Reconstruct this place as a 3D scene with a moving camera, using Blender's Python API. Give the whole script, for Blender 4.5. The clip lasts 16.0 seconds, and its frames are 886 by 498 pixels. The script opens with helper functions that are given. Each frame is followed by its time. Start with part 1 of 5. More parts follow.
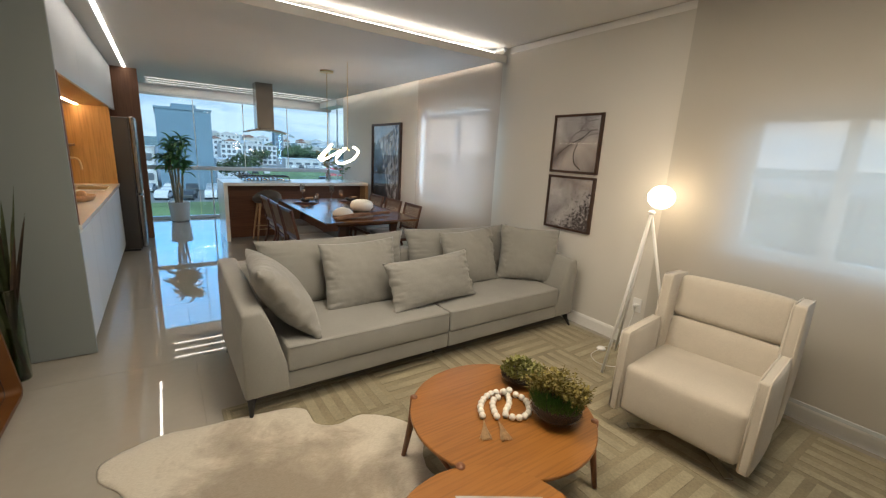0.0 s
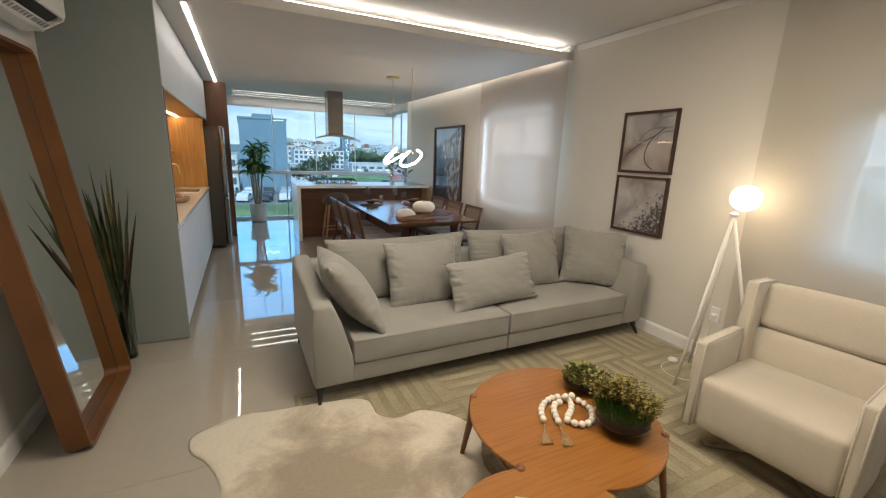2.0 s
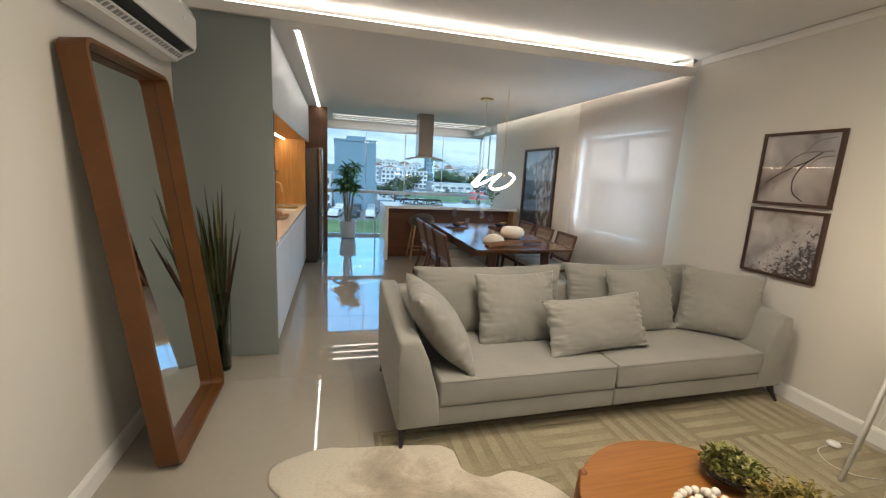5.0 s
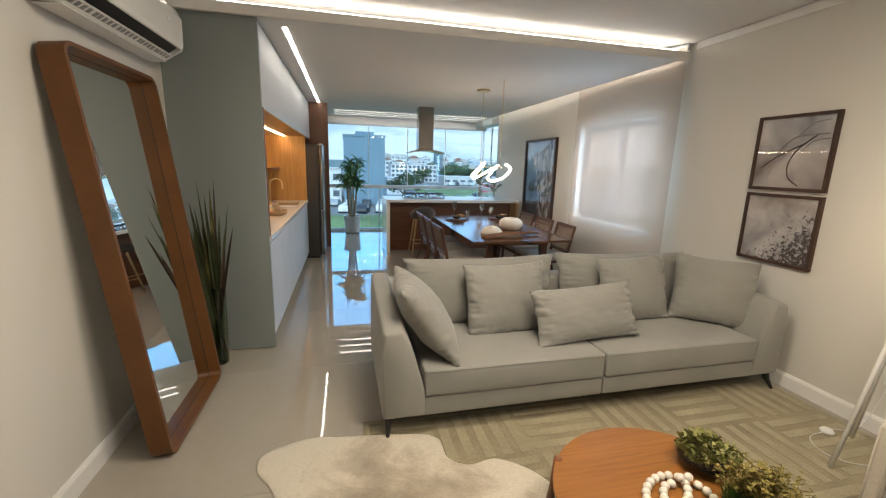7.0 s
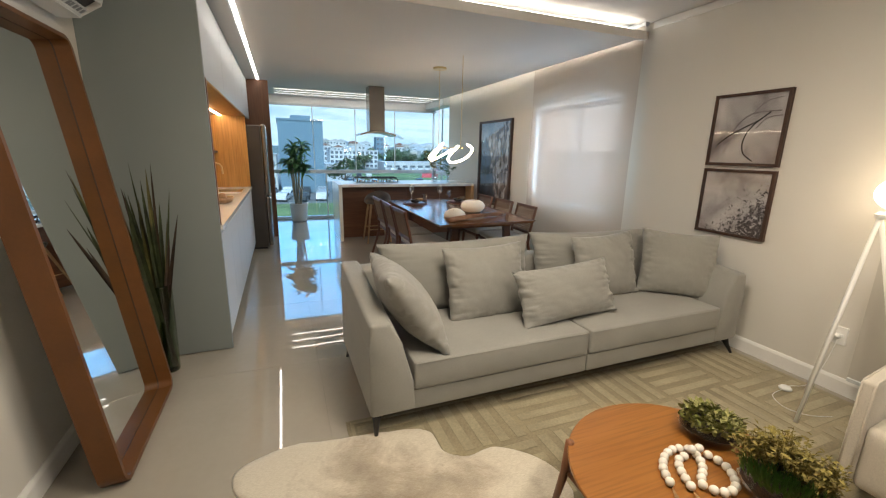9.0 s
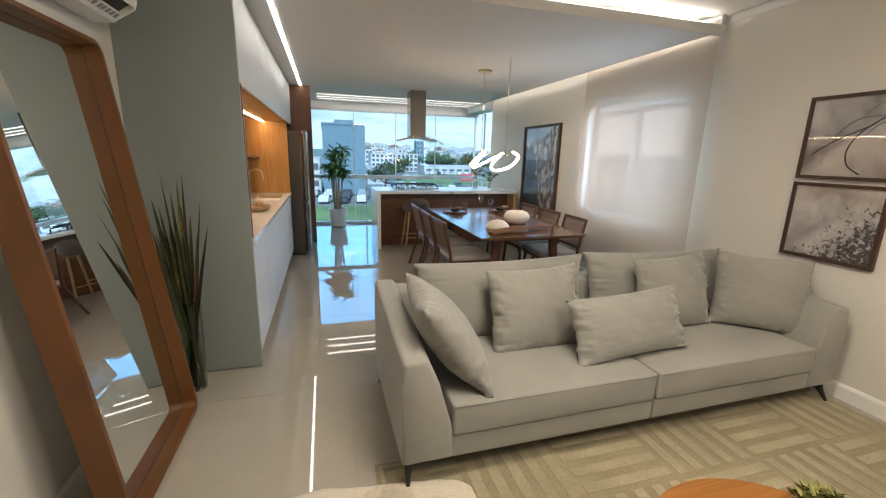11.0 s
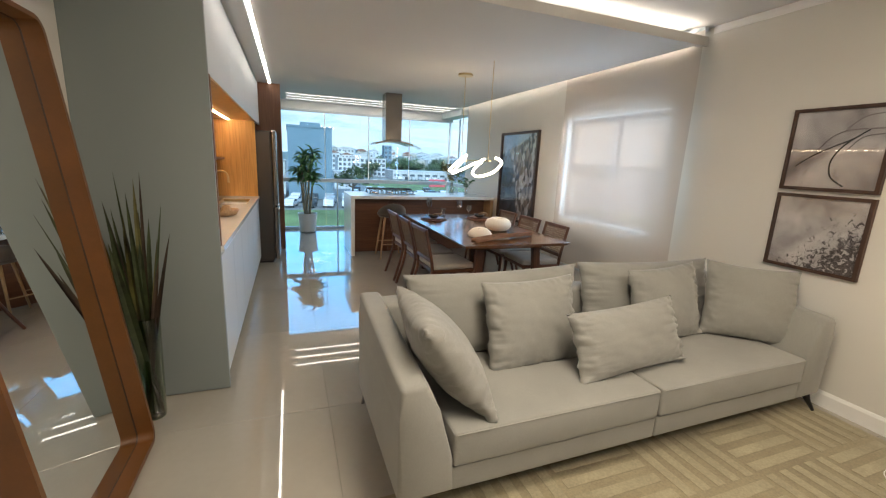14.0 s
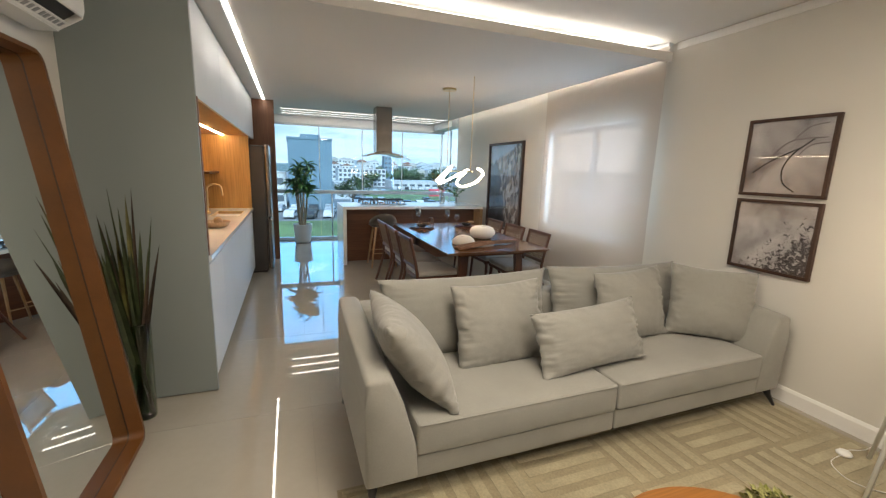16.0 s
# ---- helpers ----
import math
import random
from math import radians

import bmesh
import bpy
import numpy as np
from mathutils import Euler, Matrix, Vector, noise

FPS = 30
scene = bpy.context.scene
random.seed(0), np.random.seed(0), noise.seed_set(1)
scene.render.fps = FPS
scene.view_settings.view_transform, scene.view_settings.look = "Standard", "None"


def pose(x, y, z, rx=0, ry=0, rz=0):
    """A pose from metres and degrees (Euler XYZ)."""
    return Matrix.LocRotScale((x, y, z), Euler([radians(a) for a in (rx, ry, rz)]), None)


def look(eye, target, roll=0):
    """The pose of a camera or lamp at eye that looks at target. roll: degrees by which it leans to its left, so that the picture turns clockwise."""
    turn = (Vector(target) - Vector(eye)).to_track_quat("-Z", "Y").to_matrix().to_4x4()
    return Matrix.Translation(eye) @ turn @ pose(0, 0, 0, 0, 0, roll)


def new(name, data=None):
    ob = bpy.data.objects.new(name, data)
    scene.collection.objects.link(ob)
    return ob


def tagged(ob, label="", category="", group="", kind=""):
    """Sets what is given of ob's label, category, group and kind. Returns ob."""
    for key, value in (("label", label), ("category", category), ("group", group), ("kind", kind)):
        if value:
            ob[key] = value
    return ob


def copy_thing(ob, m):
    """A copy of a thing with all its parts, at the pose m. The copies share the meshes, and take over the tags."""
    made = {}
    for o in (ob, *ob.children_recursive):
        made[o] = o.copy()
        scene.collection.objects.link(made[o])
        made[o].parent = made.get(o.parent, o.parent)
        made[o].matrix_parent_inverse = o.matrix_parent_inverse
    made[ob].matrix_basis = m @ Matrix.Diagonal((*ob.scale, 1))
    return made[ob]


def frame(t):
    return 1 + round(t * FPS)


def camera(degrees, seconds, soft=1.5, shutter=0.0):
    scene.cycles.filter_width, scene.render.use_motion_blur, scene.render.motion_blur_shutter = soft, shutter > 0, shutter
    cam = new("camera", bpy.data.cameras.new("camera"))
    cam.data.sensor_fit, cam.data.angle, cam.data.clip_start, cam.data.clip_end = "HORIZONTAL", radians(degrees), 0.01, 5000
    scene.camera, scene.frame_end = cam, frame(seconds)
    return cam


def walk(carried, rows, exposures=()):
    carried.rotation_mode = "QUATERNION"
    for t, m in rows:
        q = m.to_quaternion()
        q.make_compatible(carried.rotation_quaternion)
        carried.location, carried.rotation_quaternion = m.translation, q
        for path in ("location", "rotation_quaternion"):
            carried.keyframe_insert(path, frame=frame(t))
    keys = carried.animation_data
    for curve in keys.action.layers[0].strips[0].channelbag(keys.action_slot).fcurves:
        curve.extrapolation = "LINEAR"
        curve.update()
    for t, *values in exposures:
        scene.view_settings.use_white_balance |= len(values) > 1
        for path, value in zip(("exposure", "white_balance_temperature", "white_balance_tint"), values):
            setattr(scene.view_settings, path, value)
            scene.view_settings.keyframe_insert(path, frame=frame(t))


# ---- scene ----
cam = camera(95.0, 16.0, soft=1.2, shutter=0.2)
PATH = [
    (0, (0.338, 0.254, 1.499), (1.448, 1.856, 1.047), 3.0),
    (0.5, (0.341, 0.226, 1.493), (1.333, 1.904, 1.048), 2.5),
    (1, (0.334, 0.225, 1.498), (1.27, 1.937, 1.059), 1.9),
    (1.5, (0.331, 0.232, 1.499), (1.238, 1.959, 1.055), 1.7),
    (2, (0.315, 0.244, 1.489), (1.174, 1.992, 1.037), 2.1),
    (2.5, (0.296, 0.265, 1.485), (1.143, 2.017, 1.021), 2.9),
    (3, (0.26, 0.309, 1.496), (1.184, 2.046, 1.13), 2.0),
    (3.5, (0.237, 0.389, 1.486), (1.266, 2.07, 1.145), 2.5),
    (4, (0.239, 0.444, 1.477), (1.314, 2.083, 1.083), 1.9),
    (4.5, (0.261, 0.501, 1.492), (1.033, 2.308, 1.118), 3.3),
    (5, (0.287, 0.515, 1.504), (0.798, 2.412, 1.133), 3.0),
    (5.2, (0.311, 0.505, 1.521), (0.758, 2.418, 1.147), 2.5),
    (7.3, (0.441, 0.459, 1.492), (0.911, 2.359, 1.076), 1.3),
    (7.5, (0.443, 0.469, 1.48), (0.947, 2.357, 1.056), 1.2),
    (8, (0.371, 0.545, 1.474), (0.996, 2.394, 1.037), 1.0),
    (8.5, (0.283, 0.619, 1.455), (0.972, 2.441, 1.003), 1.0),
    (9, (0.267, 0.657, 1.45), (0.981, 2.466, 0.985), 1.2),
    (9.5, (0.3, 0.733, 1.452), (0.942, 2.569, 0.984), 1.5),
    (9.7, (0.328, 0.768, 1.436), (0.91, 2.623, 0.966), 1.8),
    (11.8, (0.32, 1.017, 1.513), (0.861, 2.894, 1.085), 1.3),
    (12, (0.312, 1.041, 1.493), (0.889, 2.909, 1.076), 1.5),
    (12.5, (0.288, 1.086, 1.485), (0.973, 2.922, 1.085), 2.4),
    (13, (0.251, 1.102, 1.49), (0.931, 2.941, 1.099), 3.2),
    (13.5, (0.239, 1.121, 1.483), (0.905, 2.962, 1.079), 3.1),
    (14, (0.245, 1.133, 1.472), (0.94, 2.961, 1.051), 2.6),
    (14.5, (0.244, 1.129, 1.484), (0.944, 2.961, 1.093), 2.7),
    (15, (0.267, 1.092, 1.498), (0.896, 2.954, 1.13), 2.2),
    (15.5, (0.314, 1.008, 1.498), (0.907, 2.882, 1.126), 2.1),
    (16, (0.351, 0.927, 1.495), (1.042, 2.765, 1.118), 1.8),
]
walk(cam, [(t, look(eye, target, roll)) for t, eye, target, roll in PATH],
     exposures=[(0.0, 0.89), (1.5, 0.96), (4.0, 0.955), (5.5, 1.08), (9.0, 1.11), (12.0, 1.24), (16.0, 1.23)])


# ---- world, sun, exposure ----
SUN_EL, SUN_ROT = radians(38), radians(200)
world = bpy.data.worlds.new("sky")
scene.world = world
world.use_nodes = True
wt = world.node_tree
sky = wt.nodes.new("ShaderNodeTexSky")
sky.sky_type, sky.sun_disc = "NISHITA", False
sky.sun_elevation, sky.sun_rotation = SUN_EL, SUN_ROT
sky.air_density, sky.dust_density = 1.2, 2.5
wt.nodes["Background"].inputs["Strength"].default_value = 0.15
wt.links.new(sky.outputs[0], wt.nodes["Background"].inputs[0])

sun = new("sun", bpy.data.lights.new("sun", "SUN"))
sun.data.energy, sun.data.angle, sun.data.color = 2.3, radians(14), (1.0, 0.96, 0.9)
sun.matrix_world = look((20, 60, 60), (12, 130, 0))

LED_WARM, LED_WHITE = (1.0, 0.76, 0.50), (1.0, 0.92, 0.82)
COVE, LINE, SLOT, NICHE, BULB, NEON = 6.6, 6.5, 3.4, 20.0, 7.5, 13.0


def lamp_area(name, at, size, size_y, watts, col):
    ob = new(name, bpy.data.lights.new(name, "AREA"))
    ob.data.shape, ob.data.size, ob.data.size_y = "RECTANGLE", size, size_y
    ob.data.energy, ob.data.color = watts, col
    ob.matrix_world = at
    return ob


# two unseen fill lamps added at the living room ceiling, lamps for the daylight in the panes of both side windows and
# in the balcony front
FILL_SPOTS = [(1.1, 1.95), (1.75, 0.75)]
for px, py in FILL_SPOTS:
    lamp_area("fill_lamp", look((px, py, 2.612), (px, py + 0.001, 0)), 0.55, 0.55, 19.0, (1.0, 0.865, 0.69))
for wy, wide in ((4.415, 0.66), (5.145, 0.66)):
    lamp_area("window_daylight", look((3.565, wy, 1.455), (0, wy, 1.455)), wide, 1.07, 19.0, (0.46, 0.71, 1.0))
for wy, wide in ((1.165, 0.41), (0.315, 1.15)):
    lamp_area("window_daylight", look((3.565, wy, 1.405), (0, wy, 1.405)), wide, 0.81, 0.95 * wide, (0.86, 0.94, 1.0))
lamp_area("balcony_daylight", look((1.4, 9.95, 1.5), (1.4, 0, 1.0)), 4.0, 1.9, 2.2, (0.78, 0.90, 1.0))

# ---- materials ----


def shader(name):
    m = bpy.data.materials.new(name)
    m.use_nodes = True
    nt = m.node_tree
    return m, nt, nt.nodes["Principled BSDF"], nt.nodes["Material Output"]


def coords(nt, scale=(1, 1, 1), rot=(0, 0, 0), loose=True):
    tc = nt.nodes.new("ShaderNodeTexCoord")
    mp = nt.nodes.new("ShaderNodeMapping")
    mp.inputs["Scale"].default_value = scale
    mp.inputs["Rotation"].default_value = rot
    nt.links.new(tc.outputs["Object"], mp.inputs["Vector"])
    if loose:
        oi = nt.nodes.new("ShaderNodeObjectInfo")
        mu = nt.nodes.new("ShaderNodeMath")
        mu.operation = "MULTIPLY"
        mu.inputs[1].default_value = 37.0
        nt.links.new(oi.outputs["Random"], mu.inputs[0])
        nt.links.new(mu.outputs[0], mp.inputs["Location"])
    return mp.outputs["Vector"]


def noise_tex(nt, vec, scale, detail=4.0, rough=0.55, warp=0.0):
    n = nt.nodes.new("ShaderNodeTexNoise")
    n.inputs["Scale"].default_value = scale
    n.inputs["Detail"].default_value = detail
    n.inputs["Roughness"].default_value = rough
    n.inputs["Distortion"].default_value = warp
    nt.links.new(vec, n.inputs["Vector"])
    return n.outputs["Fac"]


def ramp(nt, fac, stops):
    r = nt.nodes.new("ShaderNodeValToRGB")
    el = r.color_ramp.elements
    while len(el) < len(stops):
        el.new(0.5)
    for e, (p, c) in zip(el, stops):
        e.position, e.color = p, (*c, 1)
    nt.links.new(fac, r.inputs["Fac"])
    return r.outputs["Color"]


def blend(nt, a, b, fac, kind="MULTIPLY"):
    m = nt.nodes.new("ShaderNodeMix")
    m.data_type, m.blend_type = "RGBA", kind
    if isinstance(fac, float):
        m.inputs["Factor"].default_value = fac
    else:
        nt.links.new(fac, m.inputs["Factor"])
    nt.links.new(a, m.inputs["A"])
    nt.links.new(b, m.inputs["B"])
    return m.outputs["Result"]


def relief(nt, bsdf, height, strength, dist=0.002):
    b = nt.nodes.new("ShaderNodeBump")
    b.inputs["Strength"].default_value = strength
    b.inputs["Distance"].default_value = dist
    nt.links.new(height, b.inputs["Height"])
    nt.links.new(b.outputs["Normal"], bsdf.inputs["Normal"])


def dim(c, k):
    return tuple(min(1.0, v * k) for v in c)


def plain(name, col, rough=0.5, metal=0.0, vary=0.10, big=1.5, fine=60.0, bump=0.1, coat=0.0):
    """A surface with slow and fine variation of its colour and a fine relief."""
    m, nt, b, out = shader(name)
    v = coords(nt)
    c1 = ramp(nt, noise_tex(nt, v, big, 3), [(0.3, dim(col, 1 - vary)), (0.7, dim(col, 1 + vary))])
    f = noise_tex(nt, v, fine, 3)
    c2 = ramp(nt, f, [(0.3, (1 - vary * 0.6,) * 3), (0.7, (1, 1, 1))])
    nt.links.new(blend(nt, c1, c2, 1.0), b.inputs["Base Color"])
    b.inputs["Roughness"].default_value, b.inputs["Metallic"].default_value = rough, metal
    b.inputs["Coat Weight"].default_value = coat
    b.inputs["Coat Roughness"].default_value = 0.05
    if bump:
        relief(nt, b, f, bump, 0.001)
    return m


def woodish(name, dark, light, axis=2, rough=0.42, fine=1.0):
    """Wood with long grain along one axis."""
    m, nt, b, out = shader(name)
    sc = [16.0 * fine] * 3
    sc[axis] = 1.1 * fine
    v = coords(nt, sc)
    g = noise_tex(nt, v, 1.0, 5, 0.6, 0.6)
    sc2 = [90.0] * 3
    sc2[axis] = 3.0
    p = noise_tex(nt, coords(nt, sc2), 1.0, 3)
    c = ramp(nt, g, [(0.28, dark), (0.72, light)])
    c2 = ramp(nt, p, [(0.35, (0.72, 0.70, 0.68)), (0.55, (1, 1, 1))])
    nt.links.new(blend(nt, c, c2, 0.8), b.inputs["Base Color"])
    b.inputs["Roughness"].default_value = rough
    relief(nt, b, p, 0.15, 0.0006)
    return m


def fabric(name, col, weave=900.0, rough=0.95, vary=0.08):
    m, nt, b, out = shader(name)
    v = coords(nt)
    c1 = ramp(nt, noise_tex(nt, v, 3.0, 4), [(0.3, dim(col, 1 - vary)), (0.7, dim(col, 1 + vary))])
    w = noise_tex(nt, v, weave * 0.35, 2)
    c2 = ramp(nt, w, [(0.3, (0.78, 0.78, 0.78)), (0.7, (1, 1, 1))])
    nt.links.new(blend(nt, c1, c2, 1.0), b.inputs["Base Color"])
    b.inputs["Roughness"].default_value = rough
    b.inputs["Sheen Weight"].default_value = 0.25
    b.inputs["Sheen Roughness"].default_value = 0.5
    relief(nt, b, w, 0.35, 0.0012)
    return m


def glow(name, col, power):
    m, nt, b, out = shader(name)
    nt.nodes.remove(b)
    e = nt.nodes.new("ShaderNodeEmission")
    e.inputs["Color"].default_value, e.inputs["Strength"].default_value = (*col, 1), power
    nt.links.new(e.outputs[0], out.inputs["Surface"])
    return m


def glazing(name, tint, ior=1.5, gloss=1.0, edge=5.0):
    """Thin pane: clear, tinted, with the mirror of its face."""
    m, nt, b, out = shader(name)
    nt.nodes.remove(b)
    tr = nt.nodes.new("ShaderNodeBsdfTransparent")
    tr.inputs["Color"].default_value = (*tint, 1)
    gl = nt.nodes.new("ShaderNodeBsdfGlossy")
    gl.inputs["Roughness"].default_value = 0.0
    gl.inputs["Color"].default_value = (gloss, gloss, gloss, 1)
    lw = nt.nodes.new("ShaderNodeLayerWeight")
    lw.inputs["Blend"].default_value = 0.5
    pw = nt.nodes.new("ShaderNodeMath")
    pw.operation = "POWER"
    pw.inputs[1].default_value = edge
    nt.links.new(lw.outputs["Facing"], pw.inputs[0])
    fr = nt.nodes.new("ShaderNodeMath")
    fr.operation = "MULTIPLY_ADD"
    base = ((ior - 1) / (ior + 1)) ** 2
    fr.inputs[1].default_value, fr.inputs[2].default_value = 1 - base, base
    nt.links.new(pw.outputs[0], fr.inputs[0])
    mx = nt.nodes.new("ShaderNodeMixShader")
    nt.links.new(fr.outputs[0], mx.inputs[0])
    nt.links.new(tr.outputs[0], mx.inputs[1])
    nt.links.new(gl.outputs[0], mx.inputs[2])
    nt.links.new(mx.outputs[0], out.inputs["Surface"])
    return m


def screen_cloth(name, col, clear, haze, lit):
    """Roller blind cloth: diffuse, lit through, a little open."""
    m, nt, b, out = shader(name)
    nt.nodes.remove(b)
    v = coords(nt, loose=False)
    w = noise_tex(nt, v, 420.0, 2)
    c = ramp(nt, w, [(0.3, dim(col, 0.9)), (0.7, col)])
    df = nt.nodes.new("ShaderNodeBsdfDiffuse")
    tl = nt.nodes.new("ShaderNodeBsdfTranslucent")
    tp = nt.nodes.new("ShaderNodeBsdfTransparent")
    nt.links.new(c, df.inputs["Color"])
    tl.inputs["Color"].default_value = (*lit, 1)
    m1 = nt.nodes.new("ShaderNodeMixShader")
    m1.inputs[0].default_value = haze
    nt.links.new(df.outputs[0], m1.inputs[1])
    nt.links.new(tl.outputs[0], m1.inputs[2])
    m2 = nt.nodes.new("ShaderNodeMixShader")
    m2.inputs[0].default_value = clear
    nt.links.new(m1.outputs[0], m2.inputs[1])
    nt.links.new(tp.outputs[0], m2.inputs[2])
    nt.links.new(m2.outputs[0], out.inputs["Surface"])
    return m


WALL = plain("warm_white_wall_paint", (0.655, 0.632, 0.585), 0.85, vary=0.02, big=0.8, fine=180, bump=0.12)
CEIL = plain("white_ceiling_paint", (0.66, 0.64, 0.61), 0.9, vary=0.015, big=0.7, fine=200, bump=0.05)
TRIM = plain("white_satin_trim", (0.80, 0.79, 0.77), 0.4, vary=0.02, bump=0.03)
TILE = plain("polished_beige_porcelain", (0.38, 0.347, 0.298), 0.022, vary=0.05, big=1.3, fine=25, bump=0.0)
TILE.node_tree.nodes["Principled BSDF"].inputs["IOR"].default_value = 1.75
GROUT = plain("beige_grout", (0.33, 0.30, 0.26), 0.9, vary=0.08)
SAGE = plain("grey_green_lacquer_panel", (0.232, 0.260, 0.256), 0.5, vary=0.015, fine=150, bump=0.03)
GLOSSW = plain("white_gloss_lacquer", (0.64, 0.665, 0.685), 0.42, vary=0.01, bump=0.0)
GLOSSW.node_tree.nodes["Principled BSDF"].inputs["Specular IOR Level"].default_value = 0.15
HONEY = woodish("honey_oak_veneer", (0.46, 0.235, 0.06), (0.60, 0.33, 0.10), 2)
BROWN = woodish("reddish_brown_veneer", (0.125, 0.048, 0.02), (0.20, 0.084, 0.036), 2)
FRAMEW = woodish("dark_walnut_frame", (0.035, 0.016, 0.010), (0.075, 0.034, 0.02), 2, 0.45)
BROWNX = woodish("reddish_brown_veneer_lengthwise", (0.105, 0.04, 0.018), (0.175, 0.072, 0.032), 0)
WALNUT = woodish("walnut_table_wood", (0.135, 0.055, 0.023), (0.225, 0.095, 0.04), 1, 0.15)
WALNUTZ = woodish("walnut_chair_wood", (0.065, 0.024, 0.012), (0.13, 0.05, 0.024), 2, 0.4)
TEAK = plain("orange_brown_mirror_wood", (0.135, 0.049, 0.009), 0.38, vary=0.14, big=5, fine=70, bump=0.12)
TEAKT = woodish("orange_brown_tabletop_wood", (0.272, 0.107, 0.021), (0.322, 0.134, 0.030), 0, 0.33, 0.8)
TEAKL = woodish("brown_leg_wood", (0.16, 0.062, 0.024), (0.26, 0.105, 0.045), 2, 0.4)
PALEW = woodish("pale_oak_leg", (0.36, 0.22, 0.11), (0.50, 0.33, 0.18), 2)
QUARTZ = plain("white_quartz_top", (0.78, 0.77, 0.74), 0.16, vary=0.03, big=6, fine=120, bump=0.0)
STEEL = plain("brushed_stainless_steel", (0.29, 0.26, 0.23), 0.24, 1.0, vary=0.05, fine=220, bump=0.04)
FRSIDE = plain("dark_grey_fridge_side", (0.085, 0.077, 0.07), 0.35, 0.6, vary=0.04, bump=0.03)
CHROME = plain("polished_metal", (0.75, 0.74, 0.72), 0.1, 1.0, vary=0.02, bump=0.0)
BRASS = plain("brushed_brass", (0.62, 0.46, 0.24), 0.28, 1.0, vary=0.05, bump=0.05)
BLACK = plain("black_metal", (0.018, 0.017, 0.017), 0.45, vary=0.2, bump=0.05)
BLACKG = plain("black_glass_hob", (0.012, 0.012, 0.013), 0.06, vary=0.1, bump=0.0)
WHITEM = plain("white_painted_metal", (0.80, 0.79, 0.76), 0.35, vary=0.02, bump=0.02)
PLASTIC = plain("white_plastic", (0.80, 0.80, 0.79), 0.28, vary=0.015, bump=0.0)
ACW = plain("glossy_white_plastic", (0.78, 0.77, 0.74), 0.12, vary=0.01, bump=0.0)
ACS = plain("grey_louvre_slot", (0.25, 0.25, 0.25), 0.5, vary=0.05, bump=0.0)
DARKP = plain("dark_vent_plastic", (0.03, 0.03, 0.032), 0.5, vary=0.1, bump=0.0)
SOFA = fabric("grey_linen_upholstery", (0.312, 0.306, 0.280))
CUSH = fabric("grey_linen_cushion", (0.300, 0.294, 0.270))
CREAM = fabric("cream_woven_upholstery", (0.55, 0.495, 0.41))
PIPE = fabric("cream_piping", (0.56, 0.505, 0.42))
SEATF = fabric("beige_chair_seat_fabric", (0.42, 0.38, 0.33))
STOOLF = fabric("dark_taupe_stool_fabric", (0.085, 0.07, 0.058))
MATW = plain("dark_brown_woven_mat", (0.12, 0.05, 0.03), 0.8, vary=0.3, big=60, fine=240, bump=0.5)
NAPK = plain("brown_napkin_cloth", (0.20, 0.115, 0.06), 0.95, vary=0.2, fine=200, bump=0.3)
CANE = plain("woven_cane_panel", (0.20, 0.135, 0.085), 0.7, vary=0.25, big=40, fine=220, bump=0.6)
RUGB = fabric("beige_rug_ground", (0.292, 0.248, 0.156), 260, 1.0, 0.20)
RUGS = fabric("pale_rug_stripe", (0.375, 0.326, 0.214), 260, 1.0, 0.18)
BEAD = plain("white_painted_wooden_bead", (0.78, 0.74, 0.66), 0.6, vary=0.06, bump=0.1)
JUTE = plain("jute_tassel", (0.46, 0.31, 0.17), 0.95, vary=0.25, big=40, fine=300, bump=0.5)
CERAM = plain("matt_white_ceramic", (0.74, 0.68, 0.60), 0.6, vary=0.06, fine=90, bump=0.15)
POT = plain("pale_grey_planter", (0.66, 0.66, 0.64), 0.5, vary=0.04, bump=0.08)
SOIL = plain("dark_soil", (0.035, 0.025, 0.018), 0.95, vary=0.4, big=30, fine=120, bump=0.8)
LEAF = plain("dark_green_leaf", (0.06, 0.165, 0.034), 0.42, vary=0.35, big=9, fine=50, bump=0.1)
LEAFS = plain("grey_green_blade", (0.04, 0.054, 0.018), 0.5, vary=0.6, big=7, fine=60, bump=0.1)
LEAFO = plain("olive_yellow_blade", (0.115, 0.105, 0.03), 0.5, vary=0.5, big=9, fine=60, bump=0.1)
LEAFB = plain("brown_dried_blade", (0.045, 0.026, 0.014), 0.6, vary=0.5, big=9, fine=60, bump=0.1)
MOSS = plain("olive_moss", (0.15, 0.16, 0.03), 0.85, vary=0.5, big=50, fine=160, bump=0.5)
MOSSD = plain("bright_green_fern", (0.05, 0.13, 0.015), 0.7, vary=0.4, big=40, fine=160, bump=0.3)
BUDS = plain("pale_green_succulent", (0.30, 0.29, 0.10), 0.7, vary=0.35, big=60, fine=160, bump=0.3)
TWIG = plain("olive_brown_sprig", (0.25, 0.20, 0.045), 0.8, vary=0.45, big=50, fine=160, bump=0.3)
STEM = plain("tan_cane_stem", (0.36, 0.29, 0.19), 0.8, vary=0.25, big=12, fine=70, bump=0.5)
PLUME = plain("dried_brown_plume", (0.27, 0.14, 0.075), 0.95, vary=0.35, big=30, fine=220, bump=0.5)
GLASS = glazing("clear_glass", (0.93, 0.95, 0.95), 1.45)
GGREEN = glazing("green_tinted_glass", (0.36, 0.46, 0.28), 1.6, 1.0, 2.5)
